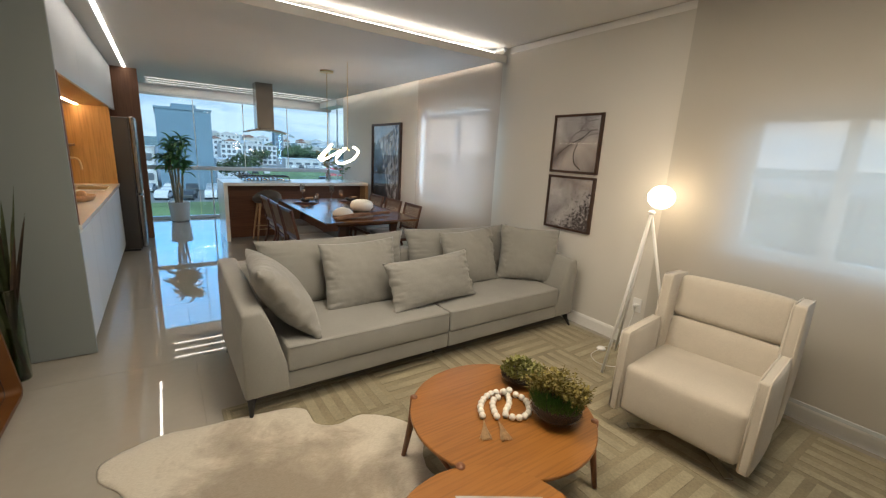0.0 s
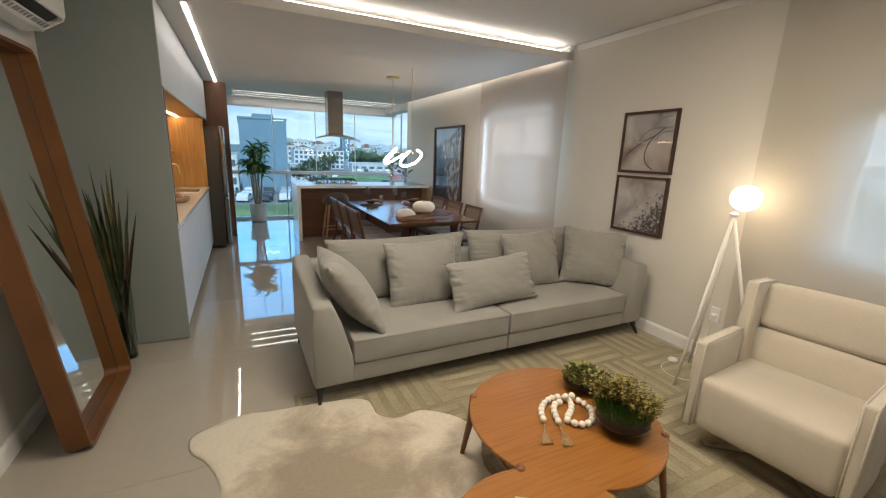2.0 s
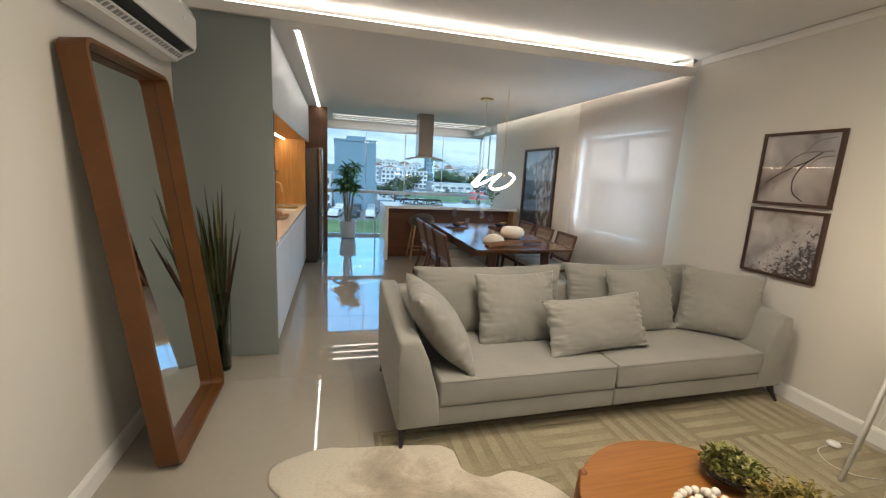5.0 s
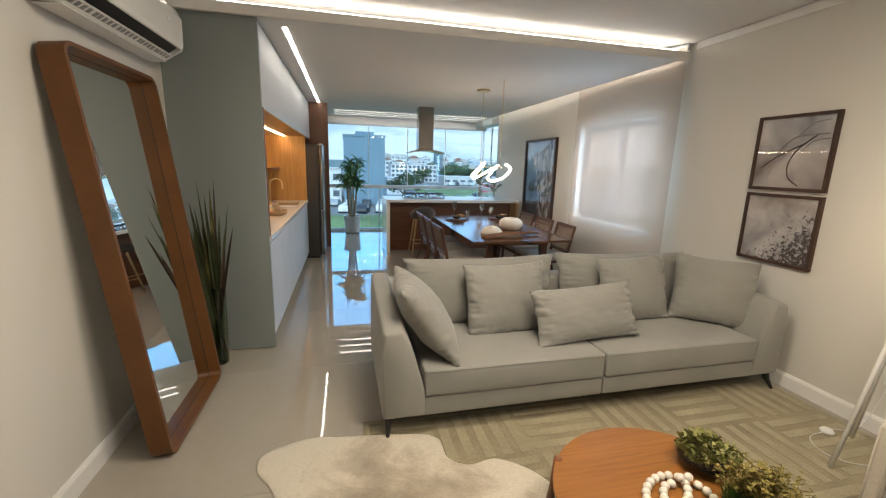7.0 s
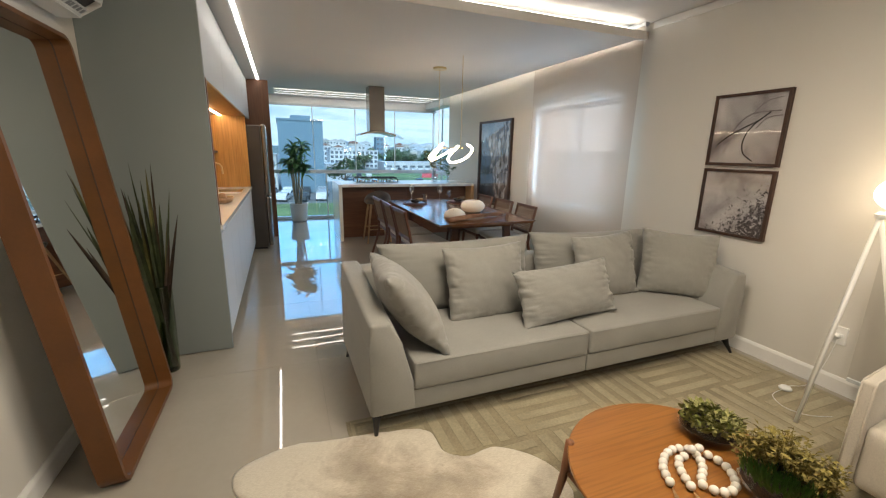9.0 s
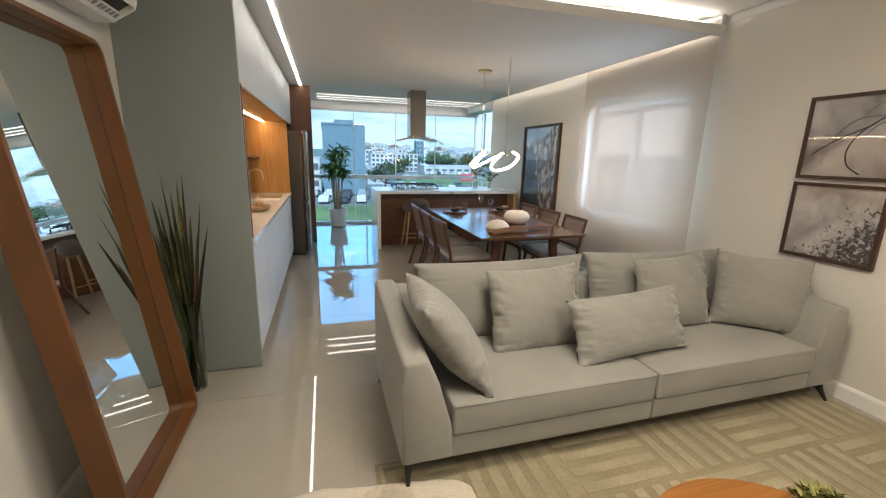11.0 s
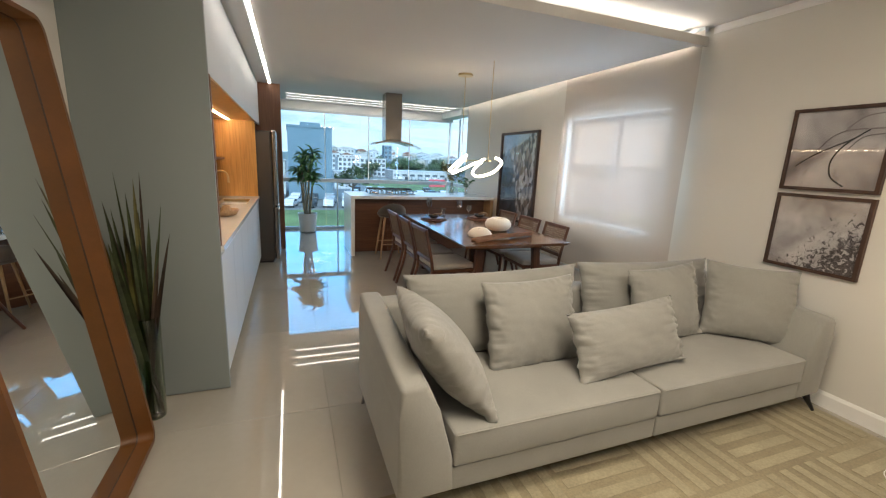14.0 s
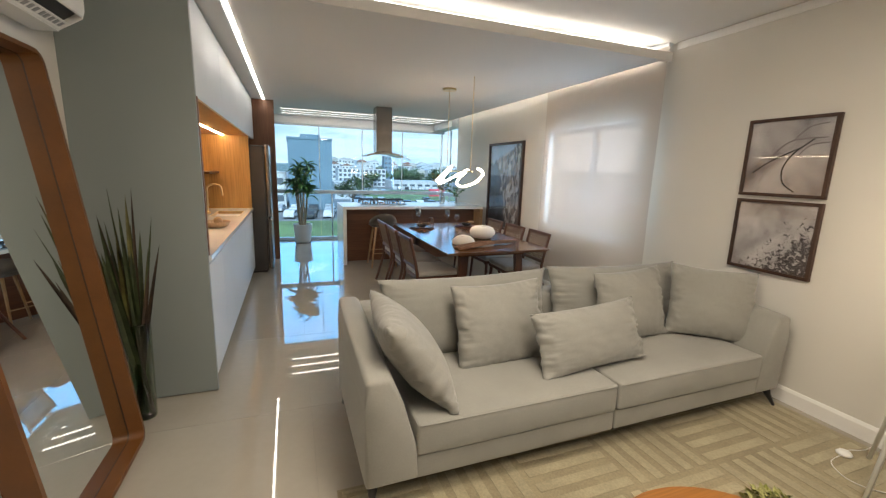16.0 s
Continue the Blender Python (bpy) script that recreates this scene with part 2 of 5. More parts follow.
DRINK = glazing("drinking_glass", (0.74, 0.77, 0.78), 2.3, 1.0, 1.6)
PANE = glazing("blue_tinted_window_glass", (0.70, 0.85, 0.95), 1.35)
SIDEP = glazing("pale_blue_side_glass", (0.76, 0.88, 0.95), 1.35)
PICG = glazing("picture_glass", (0.97, 0.97, 0.97), 1.4)
ALU = plain("white_aluminium_profile", (0.62, 0.66, 0.68), 0.4, 0.2, vary=0.02, bump=0.0)
# darkened copy of ALU, so bounced lamp light doesn't make the frame glow
ALUDARK = plain("darkened_window_profile", (0.20, 0.21, 0.22), 0.45, 0.2, vary=0.03, bump=0.0)
BLINDF = screen_cloth("pale_screen_cloth", (0.61, 0.56, 0.505), 0.14, 0.034, (1.0, 0.66, 0.50))
BLINDG = screen_cloth("sheer_screen_cloth", (0.64, 0.605, 0.555), 0.25, 0.62, (0.78, 0.76, 0.71))
MIRROR = plain("mirror_silver", (0.86, 0.88, 0.87), 0.0, 1.0, vary=0.0, bump=0.0)
E_COVE = glow("cove_led", LED_WHITE, COVE)
E_LINE = glow("linear_led", LED_WHITE, LINE)
E_SLOT = glow("slot_led", (1.0, 0.93, 0.84), SLOT)
E_NICHE = glow("niche_led", LED_WARM, NICHE)
E_BULB = glow("opal_lamp_glass", (1.0, 0.78, 0.52), BULB)
E_NEON = glow("pendant_led_tube", (1.0, 0.80, 0.55), NEON)

# ---- mesh tools ----


def put(name, bm, mat, parent=None, label="", smooth=False):
    me = bpy.data.meshes.new(name)
    bm.normal_update()
    bm.to_mesh(me)
    bm.free()
    if smooth:
        for p in me.polygons:
            p.use_smooth = True
    for mm in (mat if isinstance(mat, (list, tuple)) else [mat]):
        me.materials.append(mm)
    ob = new(name, me)
    if parent is not None:
        ob.parent = parent
    if label:
        ob["label"] = label
    return ob


def part(name, bm, mat, parent, label="", smooth=False):
    return put(name, bm, mat, parent, label, smooth)


def thing(name, label, category, at=Matrix(), group="", kind=""):
    e = new(name)
    e.empty_display_size = 0.1
    e.matrix_world = at
    return tagged(e, label, category, group, kind)


def add_box(bm, x0, x1, y0, y1, z0, z1, r=0.0, seg=2, m=None):
    vs = [bm.verts.new((x, y, z)) for x in (x0, x1) for y in (y0, y1) for z in (z0, z1)]
    q = [(0, 1, 3, 2), (4, 6, 7, 5), (0, 4, 5, 1), (2, 3, 7, 6), (0, 2, 6, 4), (1, 5, 7, 3)]
    fs = [bm.faces.new([vs[i] for i in f]) for f in q]
    if r > 0:
        es = list({e for f in fs for e in f.edges})
        res = bmesh.ops.bevel(bm, geom=es, offset=r, segments=seg, profile=0.5, affect="EDGES")
        vs = list({v for f in res["faces"] for v in f.verts} | {v for v in vs if v.is_valid})
    if m is not None:
        for v in vs:
            v.co = m @ v.co
    return vs


def box(x0, x1, y0, y1, z0, z1, r=0.0, seg=2, m=None):
    bm = bmesh.new()
    add_box(bm, x0, x1, y0, y1, z0, z1, r, seg, m)
    return bm


def add_lathe(bm, prof, n=24, c=(0, 0, 0), m=None, caps=True):
    rings = []
    for r, z in prof:
        ring = []
        for i in range(n):
            a = 2 * math.pi * i / n
            p = Vector((c[0] + r * math.cos(a), c[1] + r * math.sin(a), c[2] + z))
            ring.append(bm.verts.new(m @ p if m is not None else p))
        rings.append(ring)
    for a, b in zip(rings, rings[1:]):
        for i in range(n):
            j = (i + 1) % n
            bm.faces.new((a[i], a[j], b[j], b[i]))
    if caps:
        bm.faces.new(rings[0][::-1])
        bm.faces.new(rings[-1])


def lathe(prof, n=24, c=(0, 0, 0), m=None, caps=True):
    bm = bmesh.new()
    add_lathe(bm, prof, n, c, m, caps)
    return bm


def add_tube(bm, pts, rad, n=8, cap=True):
    pts = [Vector(p) for p in pts]
    rads = rad if isinstance(rad, (list, tuple)) else [rad] * len(pts)
    rings, side = [], None
    for k, p in enumerate(pts):
        d = (pts[min(k + 1, len(pts) - 1)] - pts[max(k - 1, 0)]).normalized()
        if side is None:
            side = d.orthogonal().normalized()
        side = (side - d * side.dot(d)).normalized()
        up = d.cross(side)
        rings.append([bm.verts.new(p + rads[k] * (math.cos(2 * math.pi * i / n) * side + math.sin(2 * math.pi * i / n) * up)) for i in range(n)])
    for a, b in zip(rings, rings[1:]):
        for i in range(n):
            j = (i + 1) % n
            bm.faces.new((a[i], a[j], b[j], b[i]))
    if cap:
        bm.faces.new(rings[0][::-1])
        bm.faces.new(rings[-1])


def tube(pts, rad, n=8):
    bm = bmesh.new()
    add_tube(bm, pts, rad, n)
    return bm


def spline(pts, n=8, closed=False):
    """Catmull-Rom points through pts."""
    pts = [Vector(p) for p in pts]
    k, out = len(pts), []
    for i in range(k if closed else k - 1):
        g = (lambda j: pts[j % k]) if closed else (lambda j: pts[max(0, min(k - 1, j))])
        a, b, c, d = g(i - 1), g(i), g(i + 1), g(i + 2)
        for s in range(n):
            t = s / n
            out.append(0.5 * (2 * b + (c - a) * t + (2 * a - 5 * b + 4 * c - d) * t * t + (3 * b - a - 3 * c + d) * t ** 3))
    if not closed:
        out.append(pts[-1])
    return out


def prism(outline, h0, h1, m=None, r=0.0, seg=2):
    """An outline in x, y drawn up from h0 to h1, then moved by m."""
    bm = bmesh.new()
    lo = [bm.verts.new((p[0], p[1], h0)) for p in outline]
    hi = [bm.verts.new((p[0], p[1], h1)) for p in outline]
    k = len(outline)
    bm.faces.new(lo[::-1])
    bm.faces.new(hi)
    for i in range(k):
        bm.faces.new((lo[i], lo[(i + 1) % k], hi[(i + 1) % k], hi[i]))
    if r:
        bmesh.ops.bevel(bm, geom=list(bm.edges), offset=r, segments=seg, profile=0.5, affect="EDGES")
    if m is not None:
        bmesh.ops.transform(bm, matrix=m, verts=bm.verts)
    return bm


def pillow(w, h, d, seed=0, n=46, m=None, crease=0.012):
    """A stuffed cushion in its x-z plane with pinched corners, a seam and soft creases; d thick along y."""
    bm = bmesh.new()
    rows = {}
    for s in (-1, 1):
        for i in range(n + 1):
            for j in range(n + 1):
                u, v = 2 * i / n - 1, 2 * j / n - 1
                edge = i in (0, n) or j in (0, n)
                if edge and s == 1:
                    rows[s, i, j] = rows[-1, i, j]
                    continue
                t = (max(0.0, 1 - abs(u) ** 2.2) * max(0.0, 1 - abs(v) ** 2.2)) ** 0.56
                x = u * w / 2 * (1 - 0.075 * (1 - v * v) * abs(u) ** 3)
                z = v * h / 2 * (1 - 0.075 * (1 - u * u) * abs(v) ** 3)
                q = Vector((u * 2.2 + seed * 7.1, v * 2.2, s * 3.0))
                wr = noise.noise(q * 0.9) * 0.35 + noise.noise(q * 2.4) * 0.15
                rim = math.exp(-((1 - max(abs(u), abs(v))) / 0.28) ** 2)
                ru, rv = math.exp(-((1 - abs(u)) / 0.20) ** 2), math.exp(-((1 - abs(v)) / 0.13) ** 2)
                pl = math.sin(v * 11 + noise.noise(q * 2) * 4) * ru * 0.6 + math.sin(u * 13 + noise.noise(q * 2.2) * 4) * rv * 0.3
                pl += noise.noise(q * 6) * rim * 0.4
                pu = 0.30 - abs(noise.noise(Vector((v * 7.5 + seed * 3.3, u * 1.3, s * 5.0))))
                pv = 0.30 - abs(noise.noise(Vector((u * 8.0 + seed * 5.7, v * 1.3, s * 9.0))))
                pl += pu * math.exp(-((1 - abs(u)) / 0.30) ** 2) * 1.5 + pv * math.exp(-((1 - abs(v)) / 0.16) ** 2) * 0.8
                y = s * (d / 2 * t + (0 if edge else (wr + pl) * crease))
                rows[s, i, j] = bm.verts.new((x, y, z))
    for s in (-1, 1):
        for i in range(n):
            for j in range(n):
                f = (rows[s, i, j], rows[s, i + 1, j], rows[s, i + 1, j + 1], rows[s, i, j + 1])
                bm.faces.new(f if s == -1 else f[::-1])
    if m is not None:
        bmesh.ops.transform(bm, matrix=m, verts=bm.verts)
    return bm


def soft_box(x0, x1, y0, y1, z0, z1, r, puff=0.01, seed=0, m=None):
    """An upholstered block: rounded edges, a slight swell and uneven cloth."""
    bm = bmesh.new()
    add_box(bm, x0, x1, y0, y1, z0, z1, r, 3)
    bmesh.ops.subdivide_edges(bm, edges=[e for e in bm.edges if e.calc_length() > 0.12], cuts=5, use_grid_fill=True)
    c, hs = Vector(((x0 + x1) / 2, (y0 + y1) / 2, (z0 + z1) / 2)), Vector((x1 - x0, y1 - y0, z1 - z0)) / 2
    for v in bm.verts:
        q = v.co - c
        k = [abs(q[i]) / hs[i] for i in range(3)]
        a = k.index(max(k))
        sw = 1.0
        for i in range(3):
            if i != a:
                sw *= 1 - min(1, k[i]) ** 2
        v.co[a] += math.copysign(puff * sw, q[a])
        v.co += Vector((1, 1, 1)) * noise.noise(v.co * 5 + Vector((seed, 0, 0))) * puff * 0.25
    if m is not None:
        bmesh.ops.transform(bm, matrix=m, verts=bm.verts)
    return bm


def blade(bm, base, tip, w, sag=0.0, fold=0.25, n=6, twist=None):
    """A long leaf from base to tip, folded along its middle."""
    base, tip = Vector(base), Vector(tip)
    d = tip - base
    side = d.cross(twist or Vector((0.3, 0.4, 1))).normalized()
    up = side.cross(d).normalized()
    prev = None
    for i in range(n + 1):
        t = i / n
        p = base + d * t + up * (math.sin(math.pi * t) * sag * d.length * 0.5) - Vector((0, 0, sag * t * t * d.length * 0.6))
        k = w * (math.sin(math.pi * min(1, 0.12 + t * 0.88)) ** 0.6 if t < 1 else 0.02)
        row = [bm.verts.new(p - side * k / 2 + up * k * fold), bm.verts.new(p), bm.verts.new(p + side * k / 2 + up * k * fold)]
        if prev:
            bm.faces.new((prev[0], prev[1], row[1], row[0]))
            bm.faces.new((prev[1], prev[2], row[2], row[1]))
        prev = row


# ---- structure ----
XL, XR, YB, YF = -0.78, 3.50, -2.6, 9.80
ZC, ZD, YD = 2.63, 2.48, 3.75


def structure(name, bm, mat, label, category):
    return tagged(put(name, bm, mat), label, category, kind="structure")


floor = structure("floor", box(XL - 0.2, XR + 0.2, YB - 0.2, YF + 0.1, -0.25, -0.012), GROUT, "polished beige porcelain floor with fine joints", "floor")
structure("wall_west", box(XL - 0.2, XL, YB, YF, -0.012, 2.9), WALL, "warm white painted wall behind the leaning mirror", "wall")
structure("wall_south", box(XL - 0.2, XR + 0.2, YB - 0.2, YB, -0.012, 2.9), WALL, "warm white painted end wall", "wall")


def wall_east():
    """The long wall with its two window openings, ending at the corner glazing."""
    bm = bmesh.new()
    y0 = YB
    for a, b, lo, hi in ((-1.3, 1.42, 0.95, 1.86), (4.04, 5.52, 0.87, 2.04)):
        add_box(bm, XR, XR + 0.2, y0, a, -0.012, 2.9)
        add_box(bm, XR, XR + 0.2, a, b, -0.012, lo)
        add_box(bm, XR, XR + 0.2, a, b, hi, 2.9)
        y0 = b
    add_box(bm, XR, XR + 0.2, y0, 8.65, -0.012, 2.9)
    return structure("wall_east", bm, WALL, "warm white painted wall with two blind-covered windows", "wall")


wall_east()


def ceilings():
    bm = box(XL, 3.475, 1.86, YD, ZC, 2.9)
    add_box(bm, XL, 3.28, YB, 1.86, ZC, 2.9)
    add_box(bm, 3.28, XR, YB, 1.86, 2.84, 2.9)
    add_box(bm, 3.475, XR, 1.86, YD, 2.66, 2.9)
    structure("ceiling_living", bm, CEIL, "smooth white ceiling with a narrow shadow gap", "ceiling")
    bm = box(XL, 3.36, YD + 0.05, YF, ZD, ZD + 0.03)
    add_box(bm, XL, 3.455, YD, YD + 0.05, ZD, 2.55)
    add_box(bm, XL, XR, YD + 0.1, YF, 2.66, 2.9)
    add_box(bm, XL, XR, YD, YD + 0.1, 2.63, 2.9)
    structure("ceiling_dining", bm, CEIL, "lowered ceiling over kitchen and dining with light coves", "ceiling")


ceilings()
# paler strip stands in for the cove's glow along the wall top
structure("trim", box(XR - 0.006, XR, 1.86, YD - 0.002, 2.575, 2.632, 0.002, 1), TRIM, "thin pale strip added for the bright wall top under the ceiling gap", "trim")
cove = thing("cove_light", "glowing warm white strip along the ceiling step", "cove light", kind="structure")
part("led_strip", box(XL + 0.02, 3.33, YD + 0.055, YD + 0.075, 2.53, 2.572), E_COVE, cove)
cove2 = thing("cove_light", "warm white strip hidden above the wall edge", "cove light", kind="structure")
part("led_strip", box(3.34, 3.359, YD + 0.15, 8.6, 2.511, 2.523), E_COVE, cove2)


def baseboard(x, y0, y1, side):
    prof = [(0, 0), (0.016, 0), (0.016, 0.085), (0.011, 0.097), (0.006, 0.105), (0, 0.105)]
    m = Matrix(((side, 0, 0, x), (0, 0, 1, 0), (0, 1, 0, 0), (0, 0, 0, 1)))
    bm = prism(prof, y0, y1, m)
    bmesh.ops.recalc_face_normals(bm, faces=bm.faces)
    structure("baseboard", bm, TRIM, "white moulded baseboard along the wall", "baseboard")


# housings invented for the two added fill lamps, out of view
for px, py in FILL_SPOTS:
    p = thing("panel_light", "unseen white ceiling panel added to carry a fill lamp", "ceiling light", group="panel lights in the living room")
    part("housing", box(px - 0.30, px + 0.30, py - 0.30, py + 0.30, 2.615, ZC - 0.001, 0.003, 1), TRIM, p)

baseboard(XR, YB, 8.6, -1)
baseboard(XL, YB, 3.76, 1)


def side_window(name, y0, y1, z0, z1, mulls, label, metal):
    w = thing(name, label, "window", kind="structure")
    t = 0.05
    bm = bmesh.new()
    x0, x1 = XR + 0.08, XR + 0.14
    for a in ((y0, y1, z0, z0 + t), (y0, y1, z1 - t, z1), (y0, y0 + t, z0 + t, z1 - t), (y1 - t, y1, z0 + t, z1 - t)):
        add_box(bm, x0, x1, *a)
    for c in mulls:
        add_box(bm, x0 + 0.004, x1 + 0.004, c - 0.035, c + 0.035, z0 + t, z1 - t)
    part("window_frame", bm, metal, w)
    edges = [y0 + t, *mulls, y1 - t]
    for a, b in zip(edges, edges[1:]):
        g = part("pane", box(XR + 0.105, XR + 0.111, a + 0.02, b - 0.02, z0 + t, z1 - t), GLASS, w)
        g.visible_shadow = False
    return w


side_window("window_1", -1.3, 1.42, 0.95, 1.86, (0.925, -0.3), "white framed sliding window behind the sheer blind", ALU)
side_window("window_2", 4.04, 5.52, 0.87, 2.04, (4.78,), "window behind the pale blind, its frame darkened against lamp glare", ALUDARK)


def roller_blind(y0, y1, x, ztop, zbot, mat, label):
    b = thing("roller_blind", label, "blind")
    bm = bmesh.new()
    ny, nz = 10, 8
    vs = [[bm.verts.new((x + 0.003 * math.sin(j * 1.3 + i * 0.6), y0 + (y1 - y0) * i / ny, zbot + (ztop - zbot) * j / nz)) for j in range(nz + 1)] for i in range(ny + 1)]
    for i in range(ny):
        for j in range(nz):
            bm.faces.new((vs[i][j], vs[i + 1][j], vs[i + 1][j + 1], vs[i][j + 1]))
    part("cloth", bm, mat, b, smooth=True)
    part("bottom_bar", box(x - 0.008, x + 0.008, y0, y1, zbot - 0.025, zbot, 0.004), ALU, b)
    part("roller", tube([(x + 0.02, y0, ztop + 0.02), (x + 0.02, y1, ztop + 0.02)], 0.024, 12), ALU, b)
    return b


roller_blind(-2.3, 1.83, 3.40, 2.72, 0.165, BLINDG, "sheer grey roller blind lowered over a wide window")
roller_blind(3.765, 5.52, 3.42, 2.60, 0.30, BLINDF, "pale roller blind lowered over the dining window")


def facade():
    """Frameless balcony glazing with a rail, turning the corner."""
    f = thing("window_3", "floor to ceiling balcony glazing with a white rail", "window", kind="structure")
    part("beam", box(XL, 3.62, YF - 0.06, YF + 0.12, 2.34, ZD), TRIM, f)
    part("bottom_track", box(XL, 3.62, YF - 0.04, YF + 0.06, -0.012, 0.05, 0.006), ALU, f)
    part("rail", box(XL, 3.60, YF - 0.035, YF + 0.035, 0.955, 1.03, 0.008), ALU, f)
    part("top_track", box(XL, 3.62, YF - 0.05, YF + 0.05, 2.30, 2.34, 0.005), ALU, f)
    xs = [XL, 0.05, 0.92, 1.79, 2.66, 3.56]
    for a, b in zip(xs, xs[1:]):
        g = part("pane", box(a + 0.006, b - 0.006, YF - 0.005, YF + 0.005, 1.03, 2.30), PANE, f)
        g.visible_shadow = False
        g = part("lower_pane", box(a + 0.006, b - 0.006, YF - 0.005, YF + 0.005, 0.05, 0.955), PANE, f)
        g.visible_shadow = False
    for x in xs[1:-1]:
        part("glass_joint", box(x - 0.007, x + 0.007, YF - 0.009, YF + 0.009, 1.03, 2.30), ALU, f)
    part("lower_post", box(1.14, 1.165, YF - 0.02, YF + 0.02, 0.05, 0.955, 0.004), ALU, f)
    part("corner_post", box(3.56, 3.60, YF - 0.02, YF + 0.02, 0.05, 2.34, 0.004), ALU, f)
    part("latch", box(1.775, 1.805, YF - 0.04, YF - 0.009, 2.20, 2.26, 0.004), ALU, f)
    part("side_beam", box(3.361, 3.62, 8.652, YF - 0.062, 2.36, 2.655), ALU, f)
    part("side_rail", box(3.545, 3.60, 8.65, YF - 0.035, 0.955, 1.03, 0.008), ALU, f)
    for a, b in ((8.66, 9.2), (9.22, 9.76)):
        g = part("side_pane", box(3.565, 3.575, a, b, 0.05, 0.955), SIDEP, f)
        g.visible_shadow = False
        g = part("side_pane", box(3.565, 3.575, a, b, 1.03, 2.36), SIDEP, f)
        g.visible_shadow = False
    part("side_post", box(3.555, 3.585, 9.20, 9.22, 0.0, 2.34), ALU, f)


facade()


def slot_light(y):
    s = thing("ceiling_slot_light", "long white recessed light slot in the balcony ceiling", "ceiling light", group="slot lights at the balcony")
    part("diffuser", box(0.24, 3.28, y, y + 0.07, ZD - 0.006, ZD - 0.001), E_SLOT, s)
    part("rim", box(0.22, 3.30, y - 0.015, y - 0.001, ZD - 0.012, ZD - 0.001), TRIM, s)


for k in range(3):
    slot_light(8.72 + 0.32 * k)
line = thing("linear_light", "slim white light line set in the kitchen ceiling", "ceiling light")
part("diffuser", box(-0.004, 0.024, 3.95, 7.93, ZD - 0.006, ZD - 0.001), E_LINE, line)
part("profile", box(-0.020, -0.0125, 3.95, 7.93, ZD - 0.008, ZD - 0.001), ALU, line)

# ---- kitchen ----
KX = -0.155
structure("kitchen_end_panel", box(XL, KX, 3.78, 3.81, 0.006, ZD, 0.002, 1), SAGE, "matt grey green tall end panel", "panel")


def kitchen():
    b = thing("base_cabinet", "white gloss handleless base units under the counter", "cabinet")
    part("body", box(XL, KX - 0.02, 3.812, 7.02, 0.10, 0.885), GLOSSW, b)
    part("plinth", box(XL, KX - 0.07, 3.812, 7.02, 0.0, 0.10), ALU, b)
    y = 3.814
    for k in range(6):
        part("door", box(KX - 0.019, KX, y, y + 0.530, 0.105, 0.86, 0.002, 1), GLOSSW, b)
        y += 0.5335
    w = thing("worktop", "long white quartz kitchen worktop with a cut-out sink", "worktop")
    bm = bmesh.new()
    for a in ((XL, KX + 0.015, 3.812, 6.05), (XL, KX + 0.015, 6.65, 7.02), (XL, -0.52, 6.05, 6.65), (-0.21, KX + 0.015, 6.05, 6.65)):
        add_box(bm, *a, 0.887, 0.92)
    part("slab", bm, QUARTZ, w)
    s = thing("sink", "brushed steel under-mounted sink in the worktop", "sink")
    bm = bmesh.new()
    for a in ((-0.52, -0.21, 6.05, 6.06, 0.74, 0.918), (-0.52, -0.21, 6.64, 6.65, 0.74, 0.918), (-0.52, -0.51, 6.06, 6.64, 0.74, 0.918), (-0.22, -0.21, 6.06, 6.64, 0.74, 0.918), (-0.52, -0.21, 6.05, 6.65, 0.73, 0.74)):
        add_box(bm, *a)
    part("basin", bm, BRASS, s)
    t = thing("kitchen_tap", "slim brass gooseneck tap behind the sink", "tap")
    part("spout", tube(spline([(-0.57, 6.35, 0.92), (-0.57, 6.35, 1.17), (-0.555, 6.35, 1.235), (-0.49, 6.35, 1.26), (-0.425, 6.35, 1.235), (-0.41, 6.35, 1.13)], 6), 0.011, 10), BRASS, t, smooth=True)
    part("base", lathe([(0.026, 0), (0.026, 0.02), (0.016, 0.03)], 16, (-0.57, 6.35, 0.92)), BRASS, t)
    part("lever", tube([(-0.57, 6.36, 1.0), (-0.57, 6.42, 1.02)], 0.006), BRASS, t)
    n = thing("kitchen_niche", "honey oak lined niche above the worktop", "niche", kind="structure")
    part("back_panel", box(XL, XL + 0.02, 3.812, 7.02, 0.92, 1.885), HONEY, n)
    part("side_panel", box(XL + 0.02, KX, 7.0, 7.02, 0.92, 1.885), HONEY, n)
    part("top_panel", box(XL + 0.02, KX, 3.835, 7.0, 1.868, 1.885), HONEY, n)
    part("jamb", box(XL + 0.02, KX + 0.004, 3.812, 3.834, 0.92, 1.885), BROWN, n)
    part("led_strip", box(-0.46, -0.44, 3.86, 6.98, 1.858, 1.866), E_NICHE, n)
    part("shelf", box(XL + 0.02, XL + 0.26, 6.30, 6.998, 1.38, 1.405, 0.003, 1), BROWN, n)
    u = thing("wall_cabinet", "white gloss upper units with lift-up fronts", "cabinet")
    part("body", box(XL, KX - 0.02, 3.812, 7.90, 1.9, ZD - 0.002), GLOSSW, u)
    y = 3.814
    for k in range(4):
        part("door", box(KX - 0.019, KX, y, y + 1.018, 1.888, ZD - 0.02, 0.002, 1), GLOSSW, u)
        y += 1.0215
    part("grip_rail", box(KX - 0.03, KX + 0.003, 3.835, 7.88, 1.880, 1.8875), ALU, u)
